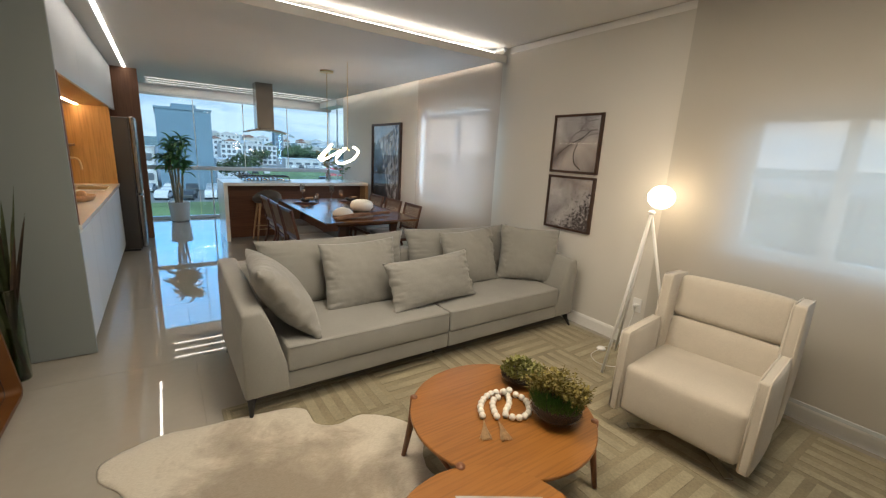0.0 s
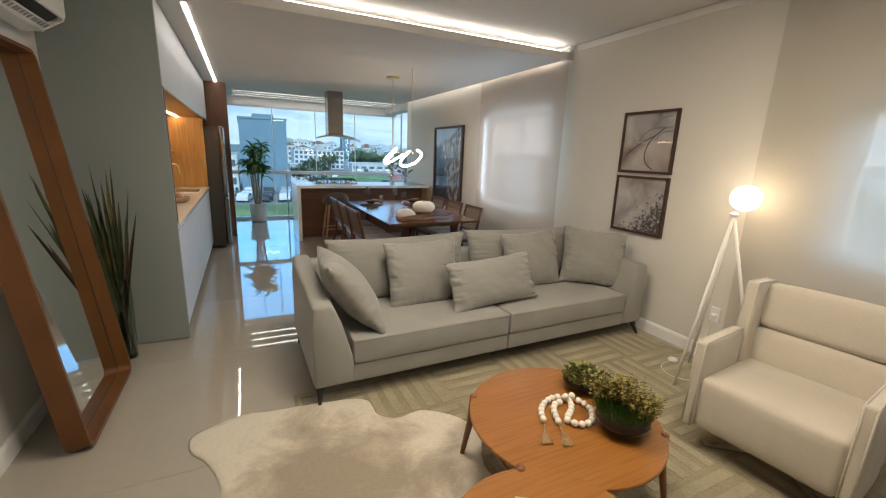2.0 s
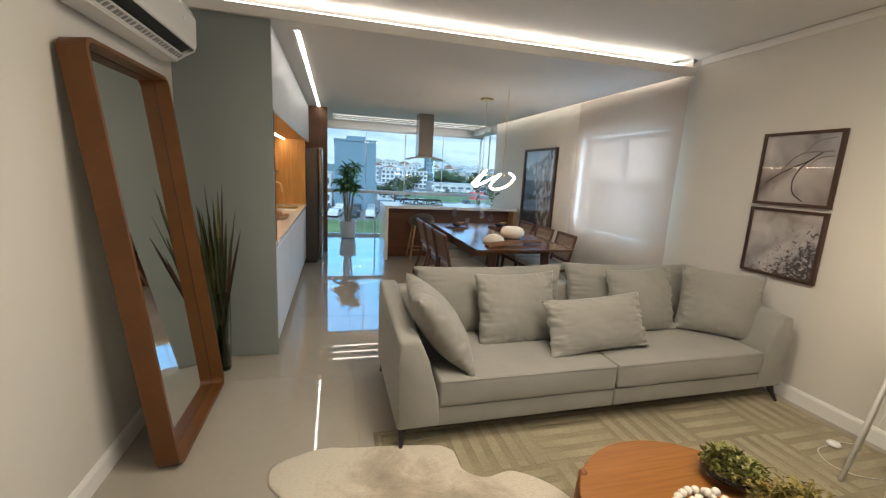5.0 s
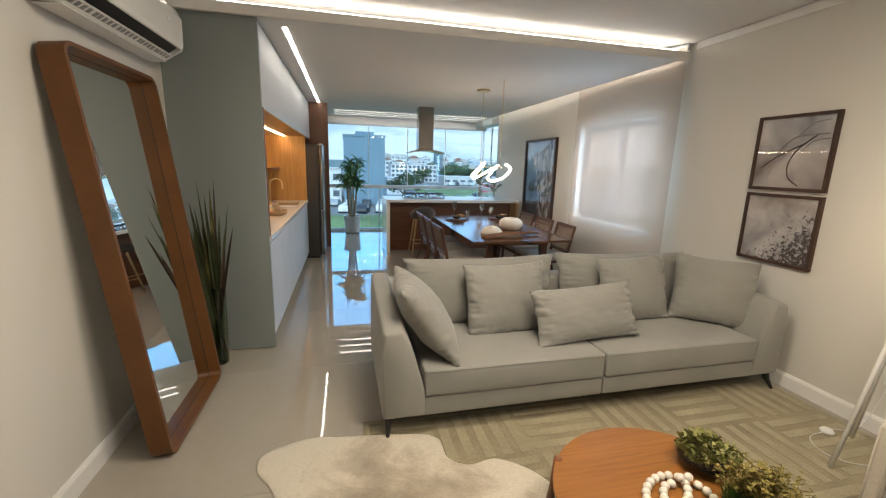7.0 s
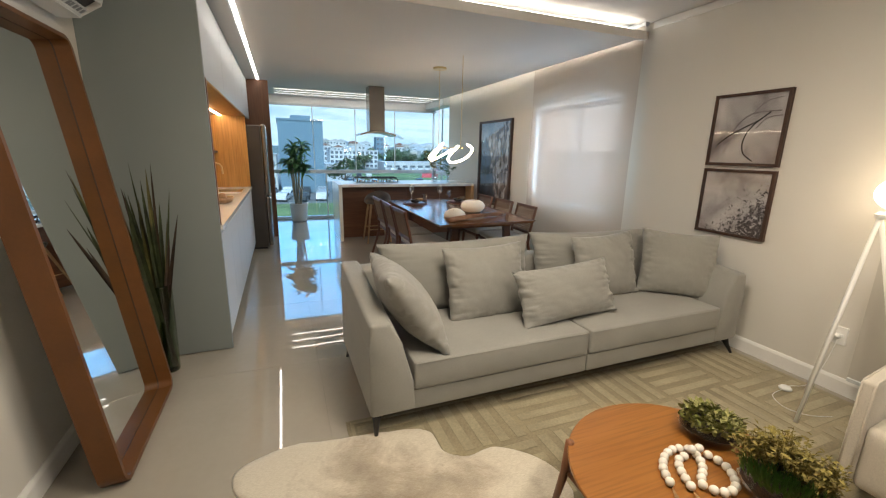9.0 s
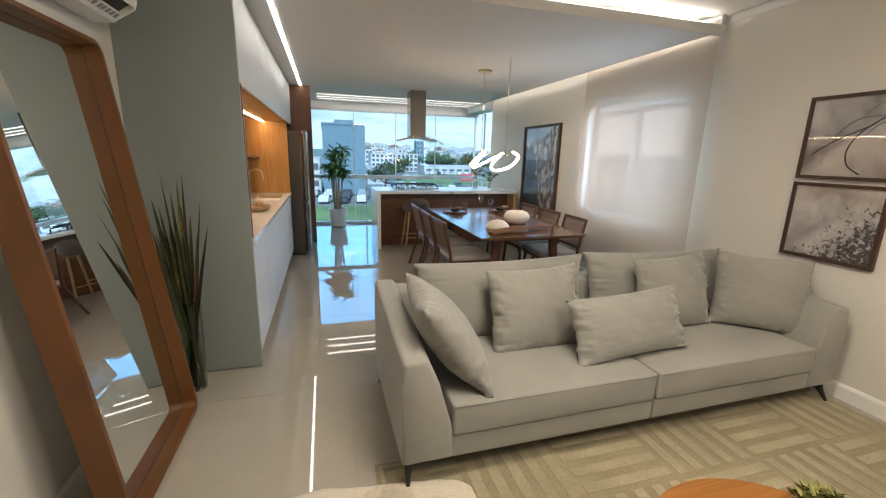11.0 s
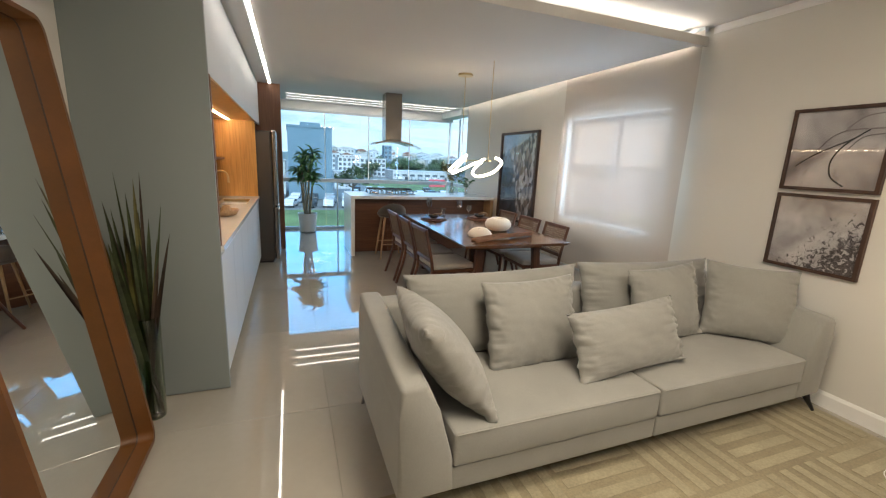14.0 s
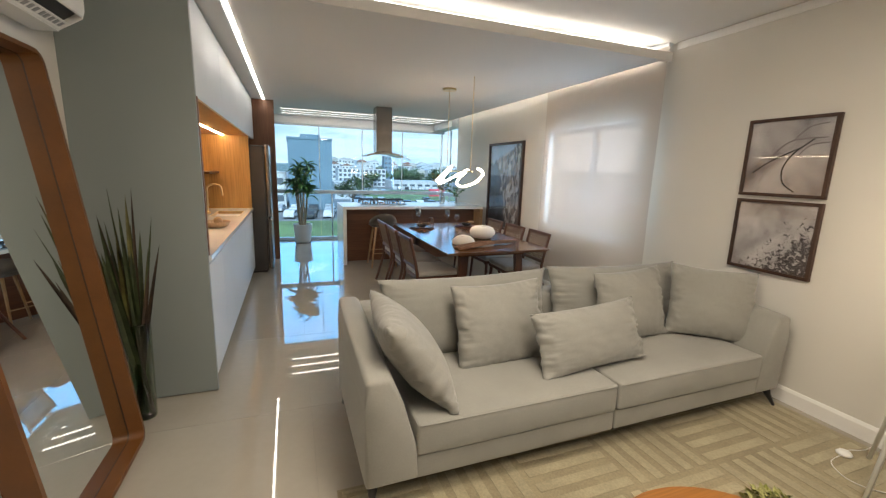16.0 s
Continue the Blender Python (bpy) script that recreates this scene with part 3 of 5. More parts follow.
    tw = thing("wooden_tray_bowl", "round turned wooden bowl on the worktop", "bowl", pose(-0.31, 5.12, 0.92))
    part("bowl", lathe([(0.06, 0), (0.10, 0.015), (0.125, 0.06), (0.117, 0.06), (0.09, 0.02), (0.0, 0.016)], 24), PALEW, tw, smooth=True)
    part("fruit", lathe([(0.0, 0.0), (0.03, 0.01), (0.04, 0.04), (0.03, 0.07), (0.0, 0.08)], 12, (0.02, 0.01, 0.02)), PALEW, tw, smooth=True)
    p = thing("fridge_panel", "reddish brown full height panel beside the fridge", "panel", kind="structure")
    part("panel", box(XL, 0.147, 7.95, 7.99, 0.0, ZD - 0.001), BROWN, p)


kitchen()


def fridge():
    f = thing("fridge", "stainless steel two-door fridge in the wood niche", "fridge")
    part("body", box(-0.66, 0.02, 7.05, 7.72, 0.03, 1.76, 0.012), FRSIDE, f)
    for z0, z1 in ((0.045, 0.772), (0.782, 1.775)):
        d = part("door", box(0.024, 0.085, 7.05, 7.72, z0, z1, 0.022, 3), STEEL, f)
        zc = 0.742 if z0 < 0.5 else 0.80
        part("handle", box(0.075, 0.100, 7.07, 7.30, zc - 0.012, zc + 0.012, 0.006), CHROME, d, "bright metal handle")
    part("foot", box(-0.64, 0.0, 7.07, 7.70, 0.0, 0.03), BLACK, f)


fridge()


def island():
    i = thing("kitchen_island", "wood fronted island with white waterfall worktop", "kitchen island")
    part("worktop", box(1.08, 3.44, 7.25, 8.10, 0.872, 0.918, 0.003, 1), QUARTZ, i)
    part("end_panel", box(1.08, 1.135, 7.25, 8.10, 0.0, 0.8715, 0.002, 1), QUARTZ, i)
    part("end_panel", box(3.385, 3.44, 7.25, 8.10, 0.0, 0.8715, 0.002, 1), PALEW, i)
    x = 1.1365
    for k in range(4):
        part("front_panel", box(x, x + 0.5605, 7.50, 7.52, 0.01, 0.871, 0.001, 1), BROWNX, i)
        x += 0.562
    part("carcass", box(1.14, 3.38, 7.525, 8.06, 0.05, 0.87), BROWN, i)
    h = thing("gas_hob", "black glass gas hob with cast iron grates", "hob", pose(1.79, 7.82, 0.919))
    part("glass", box(-0.38, 0.38, -0.24, 0.24, 0.0, 0.008, 0.003, 1), BLACKG, h)
    for cx in (-0.25, 0.0, 0.25):
        bm = bmesh.new()
        for o in (-0.09, 0.0, 0.09):
            add_box(bm, cx - 0.11, cx + 0.11, o - 0.006, o + 0.006, 0.066, 0.082)
            add_box(bm, cx + o - 0.006, cx + o + 0.006, -0.2, 0.2, 0.050, 0.0655)
        for sx in (-0.1, 0.1):
            for sy in (-0.19, 0.19):
                add_box(bm, cx + sx - 0.007, cx + sx + 0.007, sy - 0.007, sy + 0.007, 0.0085, 0.0495)
        part("grate", bm, BLACK, h)
        part("burner", lathe([(0.05, 0.0085), (0.05, 0.02), (0.03, 0.026), (0.0, 0.027)], 18, (cx, 0.06, 0)), CHROME, h)
        part("knob", lathe([(0.018, 0.0085), (0.018, 0.03), (0.014, 0.034), (0, 0.034)], 14, (cx, -0.20, 0)), CHROME, h)


island()


def hood():
    h = thing("range_hood", "stainless chimney hood with a curved glass canopy", "range hood", pose(1.81, 7.82, 0))
    part("chimney", box(-0.13, 0.13, -0.13, 0.13, 1.76, ZD - 0.001, 0.004, 1), STEEL, h)
    bm = bmesh.new()
    n, prev = 14, None
    for i in range(n + 1):
        x = -0.30 + 0.60 * i / n
        z = 1.765 - 0.55 * x * x
        k = 0.22
        row = [bm.verts.new((x, -k, z - 0.026)), bm.verts.new((x, -k, z)), bm.verts.new((x, k, z)), bm.verts.new((x, k, z - 0.026))]
        if prev:
            for a in range(4):
                bm.faces.new((prev[a], prev[(a + 1) % 4], row[(a + 1) % 4], row[a]))
        else:
            bm.faces.new(row)
        prev = row
    bm.faces.new(prev[::-1])
    part("canopy_body", bm, STEEL, h)
    bm = bmesh.new()
    prev = None
    for i in range(23):
        x = -0.47 + 0.94 * i / 22
        z = 1.772 - 0.55 * x * x
        k = 0.25 * math.sqrt(max(0.05, 1 - (x / 0.50) ** 4))
        row = [bm.verts.new((x, -k, z)), bm.verts.new((x, -k, z + 0.007)), bm.verts.new((x, k, z + 0.007)), bm.verts.new((x, k, z))]
        if prev:
            for a in range(4):
                bm.faces.new((prev[a], prev[(a + 1) % 4], row[(a + 1) % 4], row[a]))
        prev = row
    part("glass_canopy", bm, GLASS, h, "curved clear glass canopy", smooth=True)
    for x in (-0.1, 0.1):
        part("hood_lamp", lathe([(0.028, 0), (0.028, 0.006)], 16, (x, 0, 1.730)), CHROME, h)


hood()


def stool():
    s = thing("bar_stool", "low-back taupe bar stool on slim oak legs", "stool", pose(1.66, 7.16, 0))
    part("seat", lathe([(0.0, 0.62), (0.17, 0.62), (0.20, 0.65), (0.20, 0.675), (0.17, 0.69), (0.0, 0.685)], 28), STOOLF, s, smooth=True)
    bm = bmesh.new()
    prev = None
    for i in range(19):
        a = radians(200 + 140 * i / 18)
        hgt = 0.16 * math.sin(math.pi * i / 18) ** 0.7 + 0.02
        row = [bm.verts.new((r * math.cos(a), r * math.sin(a), z)) for r, z in ((0.185, 0.66), (0.205, 0.66), (0.235, 0.66 + hgt), (0.215, 0.66 + hgt))]
        if prev:
            for k in range(4):
                bm.faces.new((prev[k], prev[(k + 1) % 4], row[(k + 1) % 4], row[k]))
        prev = row
    part("backrest", bm, STOOLF, s, smooth=True)
    for sx in (-1, 1):
        for sy in (-1, 1):
            part("leg", tube([(0.11 * sx, 0.11 * sy, 0.62), (0.19 * sx, 0.19 * sy, 0.0)], [0.018, 0.012], 10), PALEW, s, smooth=True)
    for sy in (-1, 1):
        part("footrest", tube([(-0.165, 0.165 * sy, 0.22), (0.165, 0.165 * sy, 0.22)], 0.008), PALEW, s)


stool()

# ---- dining ----


def dining_table():
    t = thing("dining_table", "rectangular walnut dining table with tapered legs", "table")
    bm = box(1.70, 2.845, 4.40, 6.60, 0.705, 0.735, 0.0)
    for v in bm.verts:
        if v.co.z < 0.72:
            v.co.x += 0.03 if v.co.x < 2.3 else -0.03
            v.co.y += 0.03 if v.co.y < 5.5 else -0.03
    part("tabletop", bm, WALNUT, t)
    part("apron", box(1.95, 2.70, 4.68, 6.36, 0.635, 0.704), WALNUT, t)
    for x in (2.0, 2.65):
        for y in (4.72, 6.32):
            sx, sy = (-1 if x < 2.3 else 1), (-1 if y < 5.5 else 1)
            bm = box(x - 0.04, x + 0.04, y - 0.03, y + 0.03, 0.0, 0.634, 0.006, 2)
            for v in bm.verts:
                if v.co.z < 0.3:
                    v.co.x += 0.04 * sx
                    v.co.y += 0.04 * sy
            part("leg", bm, WALNUTZ, t)


dining_table()


def dining_chair():
    """Facing +x; its back at x = 0."""
    c = thing("dining_chair", "walnut dining chair with a cane back and beige seat", "chair", group="chairs round the dining table")
    part("seat", soft_box(0.06, 0.50, -0.225, 0.225, 0.42, 0.475, 0.018, 0.008, 3), SEATF, c, smooth=True)
    part("seat_frame", box(0.05, 0.50, -0.23, 0.23, 0.385, 0.419, 0.006, 1), WALNUTZ, c)
    for s in (-1, 1):
        part("front_leg", tube([(0.47, 0.205 * s, 0.385), (0.50, 0.215 * s, 0.0)], [0.020, 0.013], 8), WALNUTZ, c, smooth=True)
        bm = bmesh.new()
        add_tube(bm, spline([(-0.06, 0.222 * s, 0.0), (0.03, 0.215 * s, 0.30), (0.045, 0.215 * s, 0.45), (0.0, 0.215 * s, 0.68), (-0.035, 0.215 * s, 0.83)], 5), 0.017, 8)
        part("back_post", bm, WALNUTZ, c, smooth=True)
    for z, x in ((0.82, -0.033), (0.52, 0.036)):
        part("back_rail", box(x - 0.011, x + 0.011, -0.2, 0.2, z - 0.025, z + 0.012, 0.004, 1), WALNUTZ, c)
    bm = bmesh.new()
    a = Vector((0.032, 0, 0.53))
    d = Vector((-0.063, 0, 0.267))
    nrm = Vector((0.97, 0, 0.23))
    for k in range(17):
        y = -0.192 + 0.384 * k / 16
        add_box(bm, -0.0015, 0.0015, y - 0.006, y + 0.006, 0, d.length, m=Matrix.Translation(a) @ Matrix.Rotation(-0.232, 4, "Y"))
    for k in range(12):
        z = d.length * (k + 0.5) / 12
        add_box(bm, 0.0018, 0.0035, -0.195, 0.195, z - 0.006, z + 0.006, m=Matrix.Translation(a) @ Matrix.Rotation(-0.232, 4, "Y"))
    part("cane_panel", bm, CANE, c, "woven natural cane back panel")
    return c


chair = dining_chair()
spots = [pose(1.47, y, 0, 0, 0, r) for y, r in ((4.98, 2), (5.54, -1), (6.10, 1))]
spots += [pose(3.06, y, 0, 0, 0, 180 + r) for y, r in ((4.99, -2), (5.55, 1), (6.12, 0))]
chair.matrix_world = spots[0]
for m in spots[1:]:
    copy_thing(chair, m)


def wine_glass(x, y, h=0.23, r=0.042):
    g = thing("wine_glass", "clear stemmed wine glass on the dining table", "glass", pose(x, y, 0.7355), group="glasses on the table")
    prof = [(0.032, 0.0), (0.03, 0.003), (0.005, 0.008), (0.004, h * 0.45), (r * 0.7, h * 0.52), (r, h * 0.70), (r * 0.80, h)]
    part("bowl", lathe(prof, 20, caps=False), DRINK, g, smooth=True)


def tumbler(x, y):
    g = thing("water_glass", "short clear water glass on the dining table", "glass", pose(x, y, 0.7355), group="glasses on the table")
    part("cup", lathe([(0.001, 0.001), (0.028, 0.001), (0.036, 0.09)], 20, caps=False), DRINK, g, smooth=True)


wine_glass(2.05, 6.50)
wine_glass(2.44, 6.35)
wine_glass(2.56, 6.28, 0.165, 0.04)
tumbler(2.26, 6.50)


def place_setting(x, y, seed):
    p = thing("place_mat", "round woven brown place mat", "place mat", pose(x, y, 0.7355))
    part("mat", lathe([(0.165, 0), (0.17, 0.003), (0.165, 0.006), (0.0, 0.006)], 36), MATW, p)
    d = thing("dinner_plate", "dark brown stacked plate on a place mat", "plate", pose(x, y, 0.742))
    part("plate", lathe([(0.07, 0), (0.12, 0.008), (0.135, 0.016), (0.13, 0.018), (0.08, 0.012), (0, 0.011)], 32), WALNUTZ, d, smooth=True)
    b = thing("small_bowl", "black bowl stacked on the plate", "bowl", pose(x, y, 0.754))
    part("bowl", lathe([(0.035, 0), (0.06, 0.018), (0.068, 0.045), (0.063, 0.045), (0.05, 0.016), (0, 0.01)], 24), BLACK, b, smooth=True)
    nn = thing("napkin", "crumpled brown napkin tucked in the bowl", "napkin", pose(x + 0.05, y + 0.01, 0.785))
    part("cloth", pillow(0.13, 0.09, 0.05, seed, 10, pose(0, 0, 0.01, 70, 0, 20), 0.02), NAPK, nn, smooth=True)


place_setting(1.965, 6.045, 2)
place_setting(2.63, 6.09, 5)
po = thing("ceramic_vessel", "squat rounded off-white ceramic vessel", "vessel", pose(2.43, 5.17, 0.7355))
part("body", lathe([(0.055, 0), (0.11, 0.012), (0.145, 0.05), (0.148, 0.085), (0.125, 0.125), (0.08, 0.145), (0.05, 0.142), (0.045, 0.12), (0.0, 0.11)], 36), CERAM, po, smooth=True)
go = thing("ceramic_gourd", "low domed off-white ceramic piece with a hole", "ornament", pose(2.07, 4.88, 0.7355))
part("dome", lathe([(0.12, 0), (0.128, 0.018), (0.11, 0.05), (0.075, 0.078), (0.03, 0.092), (0, 0.094)], 32), CERAM, go, smooth=True)
part("hole", lathe([(0.012, 0.0), (0.016, 0.004), (0.0, 0.006)], 12, m=Matrix.Translation((-0.03, -0.05, 0.074)) @ Matrix.Rotation(0.7, 4, "X")), BLACK, go)


def plumes():
    p = thing("dried_plumes", "bunch of dried brown feathery stems on the table", "dried plant", pose(2.26, 4.69, 0.7355))
    rnd = random.Random(4)
    bm = bmesh.new()
    for k in range(60):
        y = rnd.uniform(-0.06, 0.06)
        a = (-0.37 + rnd.uniform(-0.03, 0.06), y * 1.4 - 0.10, 0.005 + rnd.uniform(0, 0.02))
        b = (0.36 + rnd.uniform(-0.12, 0.05), y * 0.5 + 0.10, 0.012 + rnd.uniform(0, 0.03))
        add_tube(bm, [a, ((a[0] + b[0]) / 2, (a[1] + b[1]) / 2 + rnd.uniform(-0.02, 0.02), 0.025 + rnd.uniform(0, 0.02)), b], [0.006, 0.004, 0.001], 4)
    part("stems", bm, PLUME, p)


plumes()


def pendant():
    p = thing("pendant_lamp", "looping glowing white tube pendant on brass cables", "pendant lamp")
    part("canopy", lathe([(0.085, 0), (0.085, 0.022), (0.0, 0.024)], 24, (2.2, 5.79, ZD - 0.025)), BRASS, p)
    part("cable", tube([(2.2, 5.79, 1.50), (2.2, 5.79, ZD - 0.02)], 0.0035, 6), BRASS, p)
    part("cable", tube([(2.2, 5.07, 1.50), (2.2, 5.07, ZD)], 0.0035, 6), BRASS, p)
    part("bar", box(2.192, 2.208, 5.02, 5.84, 1.49, 1.505), BRASS, p)
    loop = [(-0.04, 5.98, 1.357), (0.0, 6.17, 1.369), (0.05, 6.10, 1.449), (0.05, 5.80, 1.547), (0.0, 5.665, 1.538), (-0.05, 5.79, 1.411), (-0.03, 5.98, 1.334), (0.02, 5.715, 1.405), (0.05, 5.46, 1.479), (0.05, 5.25, 1.515), (0.0, 5.33, 1.442), (-0.05, 5.33, 1.363), (-0.04, 5.19, 1.330), (0.02, 4.98, 1.383), (0.05, 4.86, 1.473), (0.03, 4.875, 1.515), (0.02, 4.93, 1.53)]
    pts = spline([(2.2 + a, b, c) for a, b, c in loop], 6)
    part("led_tube", tube(pts, 0.0115, 10), E_NEON, p, smooth=True)


pendant()


def sprig_vase(x, y, h, sprays, seed):
    v = thing("glass_vase", "clear glass bottle vase with leafy sprigs", "vase", pose(x, y, 0.9185))
    r = 0.05 if h > 0.16 else 0.03
    part("bottle", lathe([(r * 0.9, 0), (r, 0.02), (r, h * 0.5), (r * 0.5, h * 0.8), (r * 0.55, h)], 20, caps=False), DRINK, v, smooth=True)
    rnd = random.Random(seed)
    stem, leaf = bmesh.new(), bmesh.new()
    for k in range(sprays):
        a = rnd.uniform(0, 6.28)
        out, up = rnd.uniform(0.07, 0.24), rnd.uniform(0.2, 0.36) * (1 if h > 0.16 else 0.75)
        q = spline([(0, 0, 0.03), (0.02 * math.cos(a), 0.02 * math.sin(a), h), (out * 0.6 * math.cos(a), out * 0.6 * math.sin(a), h + up * 0.7), (out * math.cos(a), out * math.sin(a), h + up * 0.85)], 5)
        add_tube(stem, q, 0.002, 4)
        for c in q[6:]:
            for z in range(3):
                b = rnd.uniform(0, 6.28)
                blade(leaf, c, c + Vector((0.05 * math.cos(b), 0.05 * math.sin(b), rnd.uniform(-0.02, 0.03))), 0.024, 0.1, 0.15, 3)
    part("stems", stem, STEM, v)
    part("leaves", leaf, TWIG if seed % 2 else LEAF, v)


sprig_vase(2.82, 7.62, 0.22, 9, 11)
sprig_vase(3.10, 7.66, 0.12, 5, 4)


def picture(name, y0, y1, z0, z1, depth, rim, mat, label, x=XR):
    p = thing(name, label, "picture")
    bm = bmesh.new()
    xa, xb = x - depth, x - 0.002
    for a in ((y0, y1, z0, z0 + rim), (y0, y1, z1 - rim, z1), (y0, y0 + rim, z0 + rim, z1 - rim), (y1 - rim, y1, z0 + rim, z1 - rim)):
        add_box(bm, xa, xb, *a)
    part("picture_frame", bm, FRAMEW, p, "dark brown wooden frame")
    c = Vector((x - 0.014, (y0 + y1) / 2, (z0 + z1) / 2))
    pr = part("print", box(-0.004, 0.004, -(y1 - y0) / 2 + rim, (y1 - y0) / 2 - rim, -(z1 - z0) / 2 + rim, (z1 - z0) / 2 - rim), mat, p)
    pr.location = c
    g = part("glass", box(x - 0.024, x - 0.022, y0 + rim, y1 - rim, z0 + rim, z1 - rim), PICG, p)
    g.visible_shadow = False
    return p


def print_paint(name, stops, scale, blot, bscale, thr, slope, across=0.0):
    """A grey photographic print: soft light and shade with a darker grain motif, denser towards one side."""
    m, nt, b, out = shader(name)
    v = coords(nt, loose=False)
    base = ramp(nt, noise_tex(nt, v, scale, 2, 0.5, 0.3), stops)
    sp = nt.nodes.new("ShaderNodeSeparateXYZ")
    nt.links.new(v, sp.inputs[0])
    h = noise_tex(nt, v, bscale, 4, 0.6, 0.8)
    for axis, k in (("Z", slope), ("Y", across)):
        mm = nt.nodes.new("ShaderNodeMath")
        mm.operation = "MULTIPLY_ADD"
        mm.inputs[1].default_value = k
        nt.links.new(sp.outputs[axis], mm.inputs[0])
        nt.links.new(h, mm.inputs[2])
        h = mm.outputs[0]
    spot = ramp(nt, h, [(thr, (1, 1, 1)), (thr + 0.08, blot)])
    nt.links.new(blend(nt, base, spot, 1.0), b.inputs["Base Color"])
    b.inputs["Roughness"].default_value = 0.6
    return m


ART_A = print_paint("print_grass_stems", [(0.32, (0.17, 0.155, 0.16)), (0.5, (0.36, 0.335, 0.335)), (0.70, (0.54, 0.515, 0.51))], 4.0, (0.75, 0.73, 0.73), 5.0, 0.62, -0.2)
ART_B = print_paint("print_meadow", [(0.3, (0.27, 0.245, 0.24)), (0.7, (0.55, 0.52, 0.51))], 7.0, (0.13, 0.11, 0.11), 38.0, 0.585, -0.62, -0.62)


def town_print(name):
    """A photograph of a hillside town: pale sky on top, crowded roofs along one side, a dark street on the other."""
    m, nt, b, out = shader(name)
    v = coords(nt, loose=False)
    vo = nt.nodes.new("ShaderNodeTexVoronoi")
    vo.inputs["Scale"].default_value = 17.0
    nt.links.new(coords(nt, (1, 1.2, 0.7), loose=False), vo.inputs["Vector"])
    bw = nt.nodes.new("ShaderNodeRGBToBW")
    nt.links.new(vo.outputs["Color"], bw.inputs[0])
    town = ramp(nt, bw.outputs[0], [(0.25, (0.05, 0.042, 0.038)), (0.45, (0.17, 0.13, 0.105)), (0.62, (0.33, 0.29, 0.26)), (0.8, (0.50, 0.48, 0.46))])
    street = ramp(nt, noise_tex(nt, v, 7.0, 4), [(0.35, (0.016, 0.020, 0.026)), (0.7, (0.075, 0.085, 0.10))])
    sky_c = ramp(nt, noise_tex(nt, v, 3.0, 3), [(0.35, (0.30, 0.42, 0.58)), (0.65, (0.52, 0.60, 0.70))])
    sp = nt.nodes.new("ShaderNodeSeparateXYZ")
    nt.links.new(v, sp.inputs[0])
    wob = noise_tex(nt, v, 6.0, 3)

    def side(a, ka, c, kc, base):
        o = None
        for sock, k in ((sp.outputs[a], ka), (sp.outputs[c], kc), (wob, 0.35)):
            mm = nt.nodes.new("ShaderNodeMath")
            mm.operation = "MULTIPLY_ADD"
            mm.inputs[1].default_value, mm.inputs[2].default_value = k, base
            nt.links.new(sock, mm.inputs[0])
            if o is not None:
                nt.links.new(o, mm.inputs[2])
            o = mm.outputs[0]
        return ramp(nt, o, [(0.46, (0, 0, 0)), (0.54, (1, 1, 1))])

    low = blend(nt, town, street, side("Y", 0.95, "Z", -0.35, 0.24), "MIX")
    nt.links.new(blend(nt, low, sky_c, side("Z", 1.3, "Y", 0.45, -0.32), "MIX"), b.inputs["Base Color"])
    b.inputs["Roughness"].default_value = 0.6
    return m


ART_C = town_print("print_town_view")
INKG = plain("grey_print_ink", (0.16, 0.14, 0.14), 0.7, vary=0.2, bump=0.0)
pa = picture("framed_picture", 2.49, 3.02, 1.392, 1.918, 0.03, 0.022, ART_A, "framed grey photo of curved grass stems")
for ink, rad, q in ((BLACK, 0.0045, [(0.126, 0.70), (0.29, 0.57), (0.47, 0.47), (0.65, 0.38), (0.78, 0.28)]),
                    (BLACK, 0.0050, [(0.656, 0.93), (0.52, 0.83), (0.48, 0.68), (0.52, 0.54), (0.61, 0.42), (0.78, 0.28)]),
                    (INKG, 0.0045, [(0.31, 0.53), (0.45, 0.35), (0.61, 0.28), (0.905, 0.27)]),
                    (INKG, 0.0035, [(0.62, 0.50), (0.74, 0.36), (0.93, 0.33)]), (INKG, 0.0035, [(0.55, 0.30), (0.70, 0.14), (0.90, 0.10)])):
    bm = bmesh.new()
    add_tube(bm, spline([(0, 3.02 - 0.53 * u, 1.918 - 0.526 * v) for u, v in q], 6), rad, 6)
    for v in bm.verts:
        v.co.x = XR - 0.0185 + v.co.x * 0.08
    part("printed_stem", bm, ink, pa)
picture("framed_picture", 2.49, 3.02, 0.860, 1.366, 0.03, 0.022, ART_B, "framed grey photo of meadow flowers")
picture("large_picture", 6.10, 7.16, 0.62, 1.955, 0.045, 0.035, ART_C, "tall framed photo of a hillside town")

# ---- living room ----
RUG_Z = 0.012


